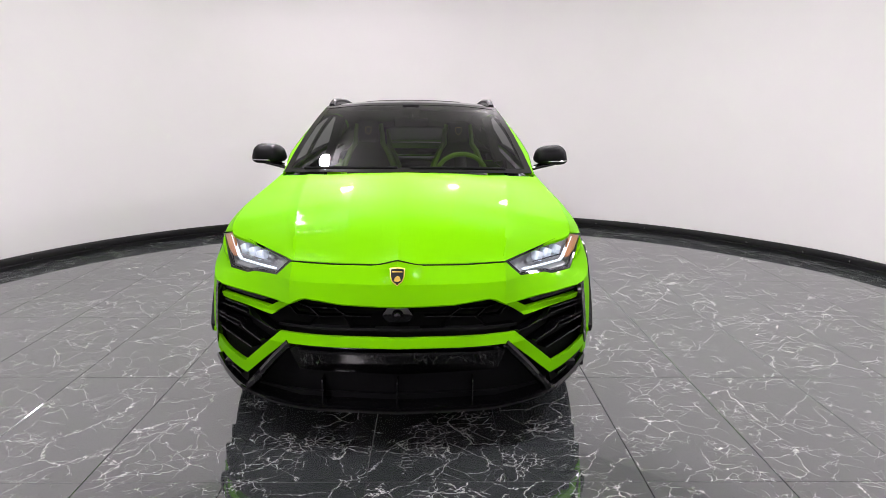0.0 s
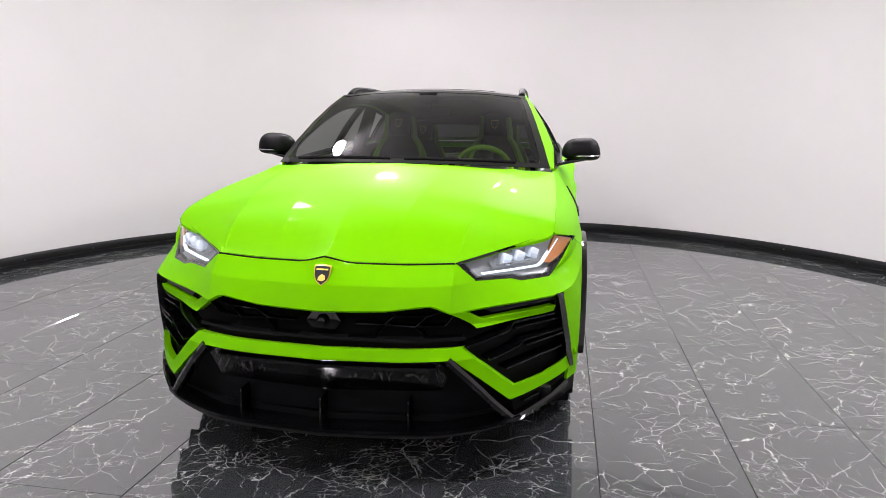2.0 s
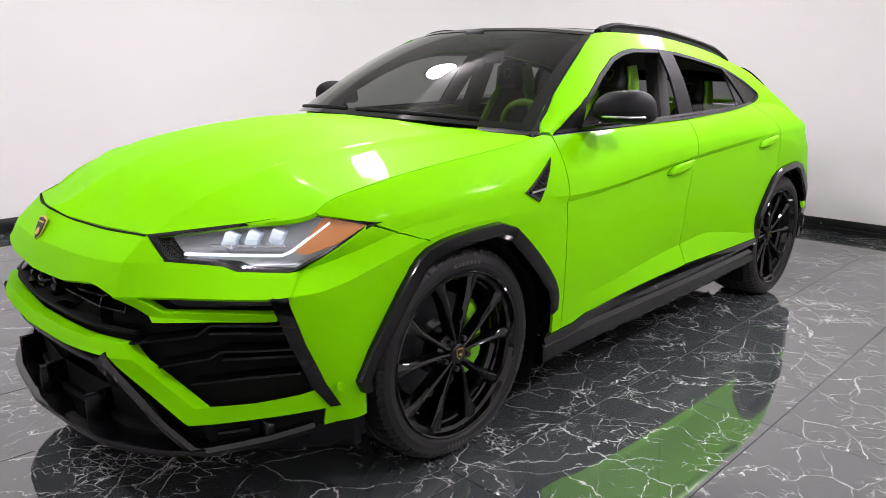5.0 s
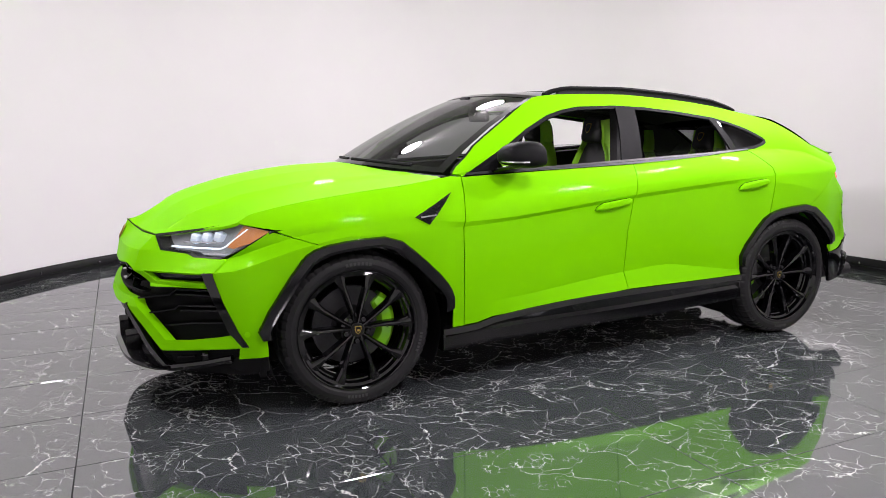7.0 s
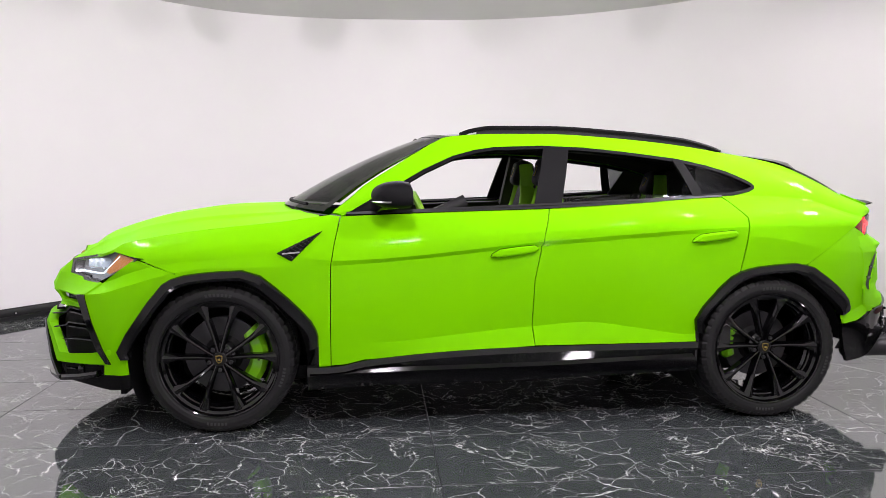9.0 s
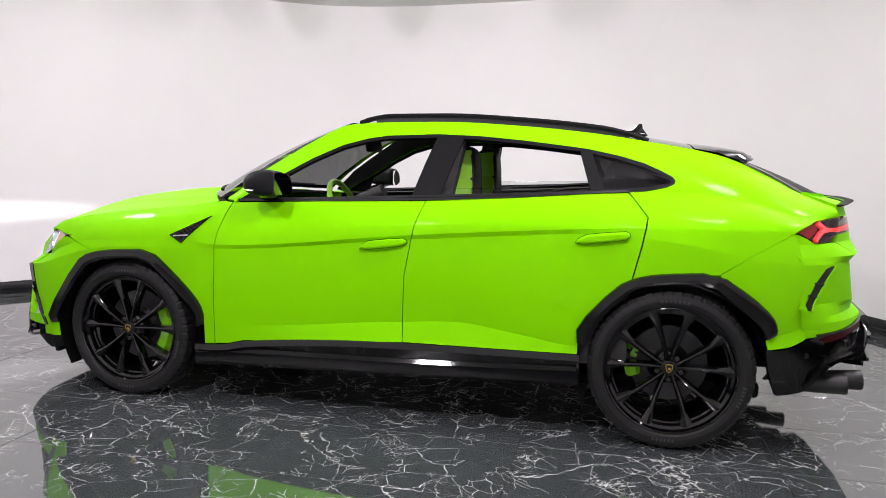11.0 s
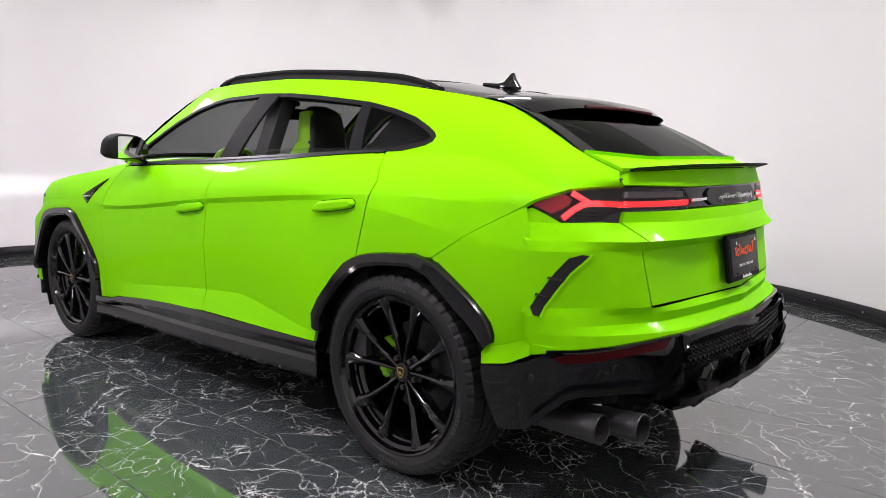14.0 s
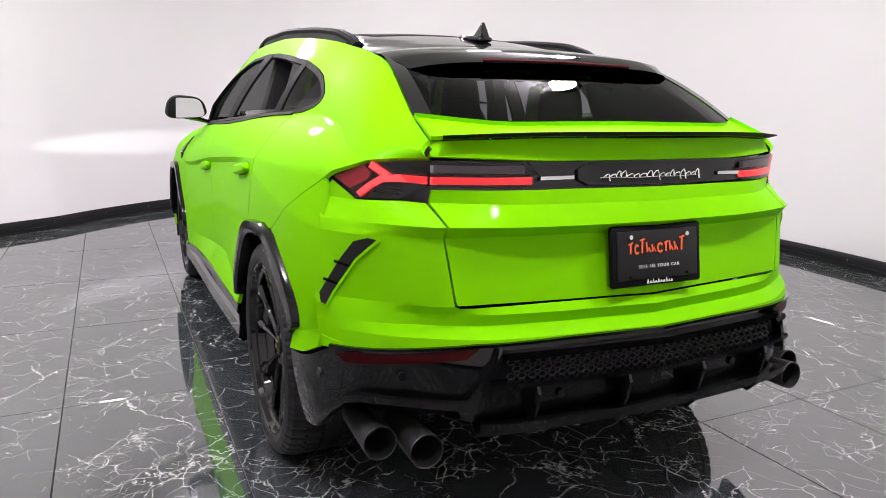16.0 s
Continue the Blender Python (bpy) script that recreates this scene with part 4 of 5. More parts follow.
def tyre_mesh(w):
    h = w / 2
    prof = [(-h + .03, .296), (-h + .008, .318), (-h, .342), (-h + .006, .368), (-h + .022, .387)]
    for g in (-.55, -.2, .2, .55):
        prof += [(h * g - .008, TYRE_R), (h * g - .006, TYRE_R - .009), (h * g + .006, TYRE_R - .009), (h * g + .008, TYRE_R)]
    prof += [(h - .022, .387), (h - .006, .369), (h - .001, .352), (h, .342), (h - .005, .324), (h - .010, .318), (h - .012, .312), (h - .03, .300)]
    n = 208
    bm = bmesh.new()
    R = []
    for k in range(n):
        a = 2 * math.pi * k / n
        cut = .005 if k % 4 == 0 else 0
        ring_v = []
        for x, r in prof:
            d = cut if (.364 < r < .391 or (r > .392 and abs(x) > .50 * h)) else 0
            ring_v.append(bm.verts.new((x, (r - d) * math.cos(a), (r - d) * math.sin(a))))
        R.append(ring_v)
    m = len(prof)
    for k in range(n):
        a, b = R[k], R[(k + 1) % n]
        for j in range(m - 1):
            bm.faces.new((a[j], a[j + 1], b[j + 1], b[j]))
    bmesh.ops.recalc_face_normals(bm, faces=bm.faces[:])
    return bm


def blade(a0, a1, x_hub, x_rim):
    """One spoke from the hub to the rim: a flat bar with chamfered flanks that bends and forks wide at the rim."""
    bm = bmesh.new()
    rows = []
    for k in range(10):
        t = k / 9
        r = .034 + (.292 - .034) * t
        a = a0 + (a1 - a0) * t ** .9
        w = .0095 + .0075 * t + (.017 * ((t - .70) / .30) ** 1.5 if t > .70 else 0)
        x = x_hub + (x_rim - x_hub) * t ** 1.3
        e, s = Vector((0, math.cos(a), math.sin(a))), Vector((0, -math.sin(a), math.cos(a)))
        sec = [(-w, -.05), (-w, -.010), (-w * .55, -.001), (0, .002), (w * .55, -.001), (w, -.010), (w, -.05)]
        rows.append([bm.verts.new(e * r + s * q + Vector((x + d, 0, 0))) for q, d in sec])
    m = len(sec)
    for p, q in zip(rows, rows[1:]):
        for j in range(m):
            bm.faces.new((p[j], p[(j + 1) % m], q[(j + 1) % m], q[j]))
    bm.faces.new(rows[0])
    bm.faces.new(rows[-1])
    bmesh.ops.recalc_face_normals(bm, faces=bm.faces[:])
    return bm


def shield(w, h, axis_x=True):
    """The outline of a small shield, upright, in (side, up)."""
    return [(-w, h), (0, h * 1.12), (w, h), (w * .96, .1 * h), (w * .7, -.5 * h), (0, -h), (-w * .7, -.5 * h), (-w * .96, .1 * h)]


def arc_mark(r0, r1, a0, a1, x):
    bm = bmesh.new()
    n = 4
    V = [[bm.verts.new((x, r * math.cos(a0 + (a1 - a0) * k / n), r * math.sin(a0 + (a1 - a0) * k / n))) for r in (r0, r1)] for k in range(n + 1)]
    for a, b in zip(V, V[1:]):
        bm.faces.new((a[0], a[1], b[1], b[0]))
    return bm


def wheel(y0, xc, w, hub_x, front, turn):
    h = w / 2
    ms = (pose(xc, y0, TYRE_R), pose(-xc, y0, TYRE_R))
    rim = lathe([(-h + .02, .262), (-h + .03, .29), (-h + .05, .268), (h - .09, .258), (h - .05, .284), (h - .022, .303), (h - .010, .3125), (h - .006, .3095), (h - .010, .304), (h - .028, .297), (h - .034, .283), (h - .060, .277), (h - .064, .270), (h - .10, .262), (-h + .05, .255)], 96, True)
    wheels = both("wheel", moved(rim, ms[0]), M_GLOSS, car, "gloss black ten-spoke alloy wheel")
    both("tyre", moved(tyre_mesh(w), ms[0]), M_RUBBER, wheels, "black low-profile rubber tyre", angle=14)
    hx = hub_x - xc
    for k in range(5):
        c = radians(turn + 72 * k)
        for s in (-1, 1):
            both("spoke", moved(blade(c + s * radians(12), c + s * radians(17.5), hx - .008, h - .030), ms[0]), M_GLOSS, wheels)
    both("hub", moved(lathe([(hx - .09, .0), (hx - .09, .085), (hx - .035, .08), (hx - .022, .066), (hx - .018, .0)], 40), ms[0]), M_GLOSS, wheels)
    both("hub_cap", moved(lathe([(hx - .03, .036), (hx - .004, .036), (hx, .032), (hx + .002, .0)], 32), ms[0]), M_SATIN, wheels, "black hub cap with a gold shield")
    both("hub_shield", moved(prism([(hx + .0015, a * .9, b * .9) for a, b in shield(.019, .023)], (1, 0, 0), .002), ms[0]), M_GOLD, wheels)
    both("hub_shield_field", moved(prism([(hx + .0025, a, b) for a, b in shield(.0135, .017)], (1, 0, 0), .002), ms[0]), M_SATIN, wheels)
    both("hub_shield_mark", moved(prism([(hx + .0035, a, b) for a, b in ((-.006, -.004), (.008, -.006), (.006, .005), (-.002, .007), (-.007, .003))], (1, 0, 0), .002), ms[0]), M_GOLD, wheels)
    for k in range(5):
        a = radians(turn + 36 + 72 * k)
        both("wheel_nut", moved(disc((hx - .015, .060 * math.cos(a), .060 * math.sin(a)), .0105, .022, "x", 6), ms[0]), M_DARKSTEEL, wheels)
    dr = .205 if front else .19
    both("brake_disc", moved(lathe([(-.01, .09), (.0, .10), (.0, dr), (-.03, dr), (-.03, .09)], 56, True), ms[0]), M_DARKSTEEL, wheels, "grey drilled brake disc")
    both("disc_bell", moved(lathe([(-.02, .0), (.02, .0), (.02, .085), (.0, .105), (-.02, .105)], 40), ms[0]), M_SATIN, wheels)
    ca, half = (0, 44) if front else (178, 26)
    bm = bmesh.new()
    rows = []
    for k in range(13):
        a = radians(ca - half + 2 * half * k / 12)
        e = .010 if k in (0, 12) else 0
        r0, r1 = (.142 + e, .236 - e) if front else (.138 + e, .212 - e)
        bulge = .018 if k in (3, 4, 8, 9) else .010
        rows.append([bm.verts.new((x, r * math.cos(a), r * math.sin(a))) for x, r in ((-.05, r0), (.012 + e, r0), (.026 + bulge - e, r0 + .02), (.026 + bulge - e, r1 - .025), (.012, r1), (-.05, r1))])
    for p, q in zip(rows, rows[1:]):
        for j in range(6):
            bm.faces.new((p[j], p[(j + 1) % 6], q[(j + 1) % 6], q[j]))
    bm.faces.new(rows[0])
    bm.faces.new(rows[-1])
    bmesh.ops.recalc_face_normals(bm, faces=bm.faces[:])
    both("brake_caliper", moved(bm, ms[0]), M_CALIPER, wheels, "lime green brake caliper")
    both("caliper_mark", moved(arc_mark(.185, .196, radians(ca - 22), radians(ca + 2), .0385), ms[0]), M_SATIN, wheels)
    # worn-looking raised marks on the side wall
    for c0, cnt, wd in ((100, 7, 2.3), (276, 6, 2.0), (352, 6, 2.0)):
        for k in range(cnt):
            a = radians(c0 - k * (wd + 1.1) - turn * 0)
            both("tyre_mark", moved(arc_mark(.335, .351, a, a - radians(wd), h + .0012), ms[0]), M_RUBBER_MARK, wheels)


wheel(-1.5035, .826, .285, .950, True, 90)
wheel(1.5035, .808, .325, .918, False, 90)

# ---------- front end ----------
back = [(0, .25), (0, .735), (.41, .757), (.5, .74), (.90, .75), (.94, .47), (.90, .40), (.72, .30), (.5, .25)]
part("grille_backing", whole(fill(FRONT, back, .06, 1, -.085)), M_PLASTIC, bumper, "black grille backing", solid=.01)


def on_front(x, z, off):
    q = FRONT.on(abs(x), z, off)
    return Vector((x, q.y, q.z))


def line_on(pts, off, section, step=.04, skin=FRONT):
    q = []
    for a, b in zip(pts, pts[1:]):
        n = max(1, int(math.dist(a, b) / step))
        q += [(a[0] + (b[0] - a[0]) * k / n, a[1] + (b[1] - a[1]) * k / n) for k in range(n)]
    q.append(pts[-1])
    return sweep([skin.on(x, z, off) for x, z in q], section)


SLAT = [(-.03, -.004), (.028, -.004), (.03, .004), (-.03, .006)]
RIB = [(-.02, -.003), (.016, -.003), (.016, .003), (-.02, .003)]
for pts in ([(.50, .735), (.40, .70), (.28, .70), (.235, .66), (.12, .66)], [(.40, .70), (.355, .655), (.235, .66)], [(.355, .655), (.40, .615), (.53, .615)], [(.28, .70), (.235, .742)], [(.235, .66), (.20, .618), (.10, .615)], [(.50, .70), (.46, .655), (.355, .655)]):
    both("grille_rib", line_on(pts, -.035, RIB), M_GLOSS, bumper)
part("grille_lower_edge", sweep([on_front(x, .612, -.02) for x in np.linspace(-.54, .54, 28)], [(-.03, -.006), (.012, -.006), (.010, .004), (-.03, .004)]), M_PLASTIC, bumper)
part("bonnet_gap", sweep([Vector((x, float(nose_top(abs(x))[1]) - .001, float(nose_top(abs(x))[0]) - .001)) for x in np.linspace(-.488, .488, 61)], circle(.0035, 6)), M_PLASTIC, bumper)
hexa = [(.075 * math.cos(radians(60 * k)), .668 + .062 * math.sin(radians(60 * k))) for k in range(6)]
part("camera_pod", bevel(prism([Vector((x, -2.545, z)) for x, z in hexa], (0, 1, 0), .06), .012), M_GLOSS, bumper, "black hexagonal camera pod")
part("camera_eye", disc((0, -2.55, .672), .028, .03, "y", 24, .022), M_GLOSS, bumper)
part("camera_glass", moved(lathe([(0, .02), (.008, .016), (.012, 0)], 24), pose(0, -2.565, .672, 0, 0, -90)), M_GLOSS, bumper)
both("intake_slat", line_on([(.535, .585), (.68, .617), (.70, .645), (.80, .652), (.875, .656)], -.03, SLAT), M_GLOSS, bumper)
both("intake_slat", line_on([(.62, .525), (.725, .555), (.745, .575), (.83, .583), (.895, .588)], -.03, SLAT), M_GLOSS, bumper)
both("intake_slat", line_on([(.68, .47), (.80, .495), (.89, .505)], -.05, SLAT), M_GLOSS, bumper)
both("intake_slat", line_on([(.705, .622), (.79, .630), (.87, .633)], -.035, SLAT), M_GLOSS, bumper)
both("intake_slat", line_on([(.75, .552), (.82, .560), (.89, .565)], -.035, SLAT), M_GLOSS, bumper)
both("intake_frame", fill(SIDE, [(-2.232, .74), (-2.19, .752), (-2.145, .60), (-2.088, .462), (-2.045, .386), (-2.075, .386), (-2.125, .455), (-2.185, .60)], .03, 2, .006), M_GLOSS, bumper, solid=.04)
both("intake_frame", fill(FRONT, [(.60, .716), (.72, .727), (.895, .742), (.90, .722), (.72, .702), (.635, .694)], .03, 2, -.012), M_GLOSS, bumper, solid=.05)
# lower centre
low_panel = fill(FRONT, [(0, .535), (.44, .535), (.49, .50), (.46, .40), (0, .385)], .06, 2, -.012)
for v in low_panel.verts:
    # the panel leans back towards the ground
    v.co.y += (.535 - v.co.z) * .42
part("lower_panel", whole(low_panel), M_GLOSS, bumper, "black lower bumper panel", solid=.02)
part("panel_edge", sweep([on_front(x, .505, -.022) for x in np.linspace(-.44, .44, 24)], [(-.012, -.006), (.012, -.006), (.012, .006), (-.012, .006)]), M_GLOSS, bumper)
both("parking_sensor", disc(FRONT.on(.40, .452, -.048), .013, .008, "y", 18), M_GLOSS, bumper)
for x in (-.34, 0, .34):
    part("air_dam_fin", box(tuple(FRONT.on(abs(x), .32, -.05).xyz * Vector((1 if x >= 0 else -1, 1, 1))), (.008, .10, .11), (0, 0, 0), .002), M_GLOSS, bumper)
splitter = sweep([(x, FRONT.on(abs(x), .25)[1] + .005, .252 + .02 * (abs(x) / .74) ** 4) for x in np.linspace(-.74, .74, 49)], [(-.10, -.012), (.02, -.014), (.032, -.004), (.03, .008), (.0, .014), (-.10, .016)])
part("front_splitter", splitter, M_GLOSS, bumper, "gloss black front splitter")
part("splitter_lip", sweep([(x, FRONT.on(abs(x), .25)[1] - .012, .232 + .02 * (abs(x) / .70) ** 4) for x in np.linspace(-.70, .70, 41)], [(-.12, -.006), (.0, -.006), (.0, .006), (-.12, .006)]), M_SATIN, bumper)
ARM = [(-.016, -.016), (.018, -.016), (.024, .0), (.018, .014), (-.016, .014)]
both("bumper_arm", line_on([(.485, .548), (.60, .415), (.715, .272), (.735, .268), (.86, .305), (.925, .333)], -.002, ARM), M_GLOSS, bumper, "gloss black bumper arm")
both("fog_housing", fill(FRONT, [(.715, .35), (.84, .368), (.97, .385), (.965, .35), (.86, .305), (.735, .27)], .04, 1, -.025), M_PLASTIC, bumper, solid=.02)
both("fog_lamp", bevel(disc(FRONT.on(.845, .335, -.02), .032, .03, "y", 6), .006), M_GLOSS, bumper)
both("fog_bar", line_on([(.76, .325), (.82, .335)], -.015, [(-.01, -.004), (.01, -.004), (.01, .004), (-.01, .004)]), M_GLOSS, bumper)
both("splash_guard", box((.74, -1.985, .34), (.46, .03, .22), bev=.006), M_PLASTIC, bumper)
tray = prism([Vector((x, y, .242)) for x, y in ((0, -2.54), (.45, -2.49), (.70, -2.36), (.86, -2.16), (.93, -2.06), (.93, -2.0), (0, -2.0))], (0, 0, 1), .05)
part("undertray", whole(tray), M_PLASTIC, bumper)
both("bumper_foot", fill(SIDE, [(-2.11, .325), (-1.962, .333), (-1.955, .262), (-2.06, .252), (-2.13, .285)], .04, 1, -.006), M_PLASTIC, bumper, solid=.02)
both("parking_sensor", disc(SIDE.on(-2.05, .45, .003), .014, .008, "x", 20), M_PAINT, bumper)
# badge
def shield_on(w, h, z0, off, tilt=-26):
    m = pose(0, -2.549 - off, z0, tilt, 0, 0)
    bm = prism([Vector((x, 0, z)) for x, z in shield(w, h)], (0, -1, 0), .005)
    return moved(bm, m)


badge = part("badge", bevel(shield_on(.034, .041, .847, 0), .002), M_GOLD, bumper, "black and gold shield badge")
part("badge_field", shield_on(.029, .0355, .847, .0025), M_SATIN, badge)
part("badge_mark", moved(prism([Vector(p) for p in ((-.014, 0, -.012), (.004, 0, -.016), (.016, 0, -.008), (.012, 0, .006), (.002, 0, .012), (-.008, 0, .005), (-.012, 0, -.002))], (0, -1, 0), .004), pose(0, -2.557, .843, -26)), M_GOLD, badge)
part("badge_bar", moved(box((0, 0, .026), (.046, .006, .006)), pose(0, -2.555, .847, -26)), M_GOLD, badge)

# headlights
HL = [(.498, .888), (.568, .8215), (.698, .8125), (.738, .800), (.846, .800), (.902, .865), (.947, .930), (.85, .964), (.69, .926)]
lights = both("headlight", fill(FRONT, inset(HL, -.004), .04, 2, -.07), M_LAMPGREY, car, "slim headlight with lit white strip and amber corner", solid=.01)
both("headlight_frame", ring(FRONT, inset(HL, -.003), inset(HL, .007), .001, -.006), M_GLOSS, lights, solid=.012)
both("headlight_wall", ring(FRONT, HL, HL, -.004, -.07), M_GLOSS, lights)
lens = both("headlight_lens", fill(FRONT, inset(HL, .004), .03, 2, -.001), M_LENS, lights)
for o in lens:
    o.visible_shadow = False
both("headlight_bezel", fill(FRONT, [(.60, .875), (.70, .905), (.84, .948), (.865, .935), (.80, .845), (.62, .842)], .03, 1, -.056), M_LAMPGREY, lights)
both("day_light", line_on([(.585, .836), (.70, .836), (.795, .838), (.812, .85), (.868, .935)], -.026, [(-.008, -.0030), (.008, -.0030), (.008, .0030), (-.008, .0030)]), M_DRL, lights, "lit white light strip")
for x, z in ((.665, .878), (.715, .884), (.768, .892)):
    both("projector", box(tuple(FRONT.on(x, z, -.034)), (.038, .05, .044), (0, 22, 40), .005), M_PROJ, lights)
both("projector_frame", line_on([(.635, .862), (.80, .868)], -.02, [(-.008, -.003), (.008, -.003), (.008, .003), (-.008, .003)]), M_CHROME, lights)
both("indicator_lens", fill(FRONT, [(.862, .957), (.936, .932), (.895, .872), (.848, .842), (.826, .848)], .03, 1, -.016), M_AMBER, lights, "amber corner lens", solid=.01)
both("headlight_grid", fill(FRONT, [(.70, .826), (.81, .826), (.84, .812), (.74, .808)], .03, 1, -.03), M_LAMPGREY, lights)

# ---------- side details ----------
VENT = [(-.967, 1.066), (-1.188, .958), (-1.118, .919)]
vents = both("wing_vent", ring(SIDE, inset(VENT, -.002), inset(VENT, .012), .008, .004), M_GLOSS, wings, "black triangular wing vent", solid=.02)
both("vent_backing", fill(SIDE, VENT, .04, 1, .003), M_PLASTIC, vents)
va, vb, vc = (np.array(q) for q in inset(VENT, .008))
for k in range(8):
    p, q = va + (vb - va) * (.25 + .1 * k), va + (vc - va) * (.25 + .1 * k)
    both("vent_mesh", line_on([tuple(p), tuple(q)], .005, [(-.003, -.0025), (.003, -.0025), (.003, .0025), (-.003, .0025)], skin=SIDE), M_SATIN, vents)
both("vent_bar", line_on([(-1.165, .955), (-1.075, .962)], .010, [(-.003, -.004), (.003, -.004), (.003, .004), (-.003, .004)], skin=SIDE), M_SILVER, vents)


def handle(yc, zc, tilt, doors):
    turn = lambda q: (yc + q[0] - q[1] * math.sin(radians(tilt)), zc + q[1] + q[0] * math.sin(radians(tilt)))
    outline = [(-.132, -.012), (-.118, .006), (-.075, .026), (.02, .030), (.112, .030), (.130, .018), (.132, .004), (.112, -.010), (.02, -.017), (-.09, -.020)]
    poly = [turn(q) for q in outline]
    both("handle_gap", ring(SIDE, inset(poly, -.0008), inset(poly, .003), .0018, .0018), M_PLASTIC, doors)
    bm = bmesh.new()
    levels = [(inset(poly, .002), .0), (inset(poly, .002), .018), (inset(poly, .005), .026), (inset(poly, .012), .031)]
    rows = []
    for pl, off in levels:
        rows.append([bm.verts.new(SIDE.on(*q, off * (1 - .35 * abs((q[0] - yc) / .13) ** 3))) for q in pl])
    m = len(poly)
    for r, s in zip(rows, rows[1:]):
        for k in range(m):
            bm.faces.new((r[k], r[(k + 1) % m], s[(k + 1) % m], s[k]))
    bm.faces.new(rows[-1])
    bmesh.ops.recalc_face_normals(bm, faces=bm.faces[:])
    both("door_handle", bm, M_PAINT, doors, "lime green door handle", angle=25)
    # the hollow under the grip
    rim_in = [turn((.010 + .062 * math.cos(a), -.016 + .026 * min(0, math.sin(a)))) for a in np.linspace(math.pi, 2 * math.pi, 11)]
    both("handle_hollow", fill(SIDE, inset(rim_in, .002), .02, 1, .0016), M_PAINT, doors)


handle(.053, .951, 5, doors_f)
handle(1.163, 1.024, 5, doors_r)

# door mirrors
bm = bmesh.new()
bmesh.ops.create_uvsphere(bm, u_segments=28, v_segments=18, radius=1)
for v in bm.verts:
    x, y, z = v.co
    f = lambda a, e: math.copysign(abs(a) ** e, a)
    x, z = f(x, .66 if x > 0 else .5), (f(z, .82) if z > 0 else f(z, .55) * .9)
    y = min(y, .40)
    v.co = (x * (.116 - .014 * z) + .012 * y, y * .13 + .018 * x * x, z * (.076 + .008 * x) + (.008 if z < 0 else 0))
moved(bm, pose(.995, -.575, 1.252, 0, 0, 8))
mirrors = both("door_mirror", bm, M_PLASTIC, car, "gloss black door mirror")
edge = [(math.copysign(abs(math.cos(a)) ** .42, math.cos(a)), math.copysign(abs(math.sin(a)) ** .5, math.sin(a))) for a in np.linspace(0, 2 * math.pi, 40, endpoint=False)]
g = prism([Vector((x * (.090 - .015 * z), 0, z * (.057 + .004 * x))) for x, z in edge], (0, 1, 0), .004)
both("mirror_glass", moved(g, pose(.990, -.5030, 1.255, 0, 0, -9)), M_MIRROR, mirrors)
both("mirror_stripe", sweep([Vector((.995 + .113 * math.sin(a), -.575 - .123 * math.cos(a), 1.222)) for a in np.linspace(-.3, 1.35, 12)], circle(.005, 6)), M_SILVER, mirrors)
both("mirror_foot", bevel(prism([(.84, -.69, 1.155), (.84, -.60, 1.16), (.93, -.55, 1.19), (1.02, -.53, 1.195), (1.02, -.62, 1.19), (.93, -.66, 1.18)], (0, 0, 1), .018), .006), M_GLOSS, mirrors)

# ---------- rear end ----------
VAL = [(0, .405), (0, .655), (.3, .656), (.575, .648), (.86, .615), (.89, .606), (.898, .54), (.902, .45), (.905, .36), (.903, .345), (.885, .42), (.862, .462), (.80, .472), (.63, .475), (.60, .425), (.3, .408)]
valance = part("rear_valance", whole(fill(REAR, VAL, .03, 3, -.004)), M_GLOSS, car, "gloss black rear valance with diffuser", solid=.014, crease=30)


valance_top = pw([(0, .964, 1.925), (.3, .951, 2.02), (.5, .938, 2.072), (.7, .921, 2.112), (.85, .902, 2.143), (1, .872, 2.190)])
valance_foot = pw([(0, .936, 1.985), (.3, .935, 2.04), (.5, .931, 2.072), (.7, .925, 2.096), (.85, .918, 2.110), (1, .907, 2.122)])


def valance_side(u, v):
    """From the wheel opening round the corner, drawn in towards the ground."""
    p, q = valance_top(u), valance_foot(u)
    f = v ** 1.7
    x, y = p[0] + (q[0] - p[0]) * f, p[1] + (q[1] - p[1]) * f
    z0 = .532 + .082 * u * u * (1.6 - .6 * u)
    z = z0 + (.312 + .036 * u - z0) * v
    k = min(1, max(0, (u - .75) / .25))
    return Vector((x, y + (REAR.on(x, z, -.002).y - y) * k * k, z))


both("valance_side", grid(valance_side, 20, 8, True), M_GLOSS, valance, solid=.02, angle=60)
both("valance_edge", line_on([(.90, .606), (.80, .620), (.575, .646), (.30, .653), (0, .653)], .002, [(-.012, -.004), (.010, -.004), (.010, .004), (-.012, .004)], skin=REAR), M_GLOSS, valance)
both("rear_reflector", fill(REAR, [(.892, .583), (.868, .598), (.70, .622), (.565, .640), (.60, .608), (.70, .594), (.872, .566)], .04, 1, .002), M_REDDARK, valance, "dark red reflector", solid=.01)
both("valance_arm", line_on([(.518, .640), (.555, .565), (.60, .487), (.625, .480), (.72, .478), (.84, .476), (.872, .462), (.900, .41), (.918, .35)], .010, [(-.02, -.010), (.016, -.011), (.020, .002), (.0, .011), (-.02, .010)], step=.015, skin=REAR), M_GLOSS, valance, "gloss black diffuser frame")
both("exhaust_recess", fill(REAR, [(.58, .37), (.58, .50), (.90, .50), (.915, .38)], .05, 1, -.16), M_PLASTIC, valance, solid=.01)
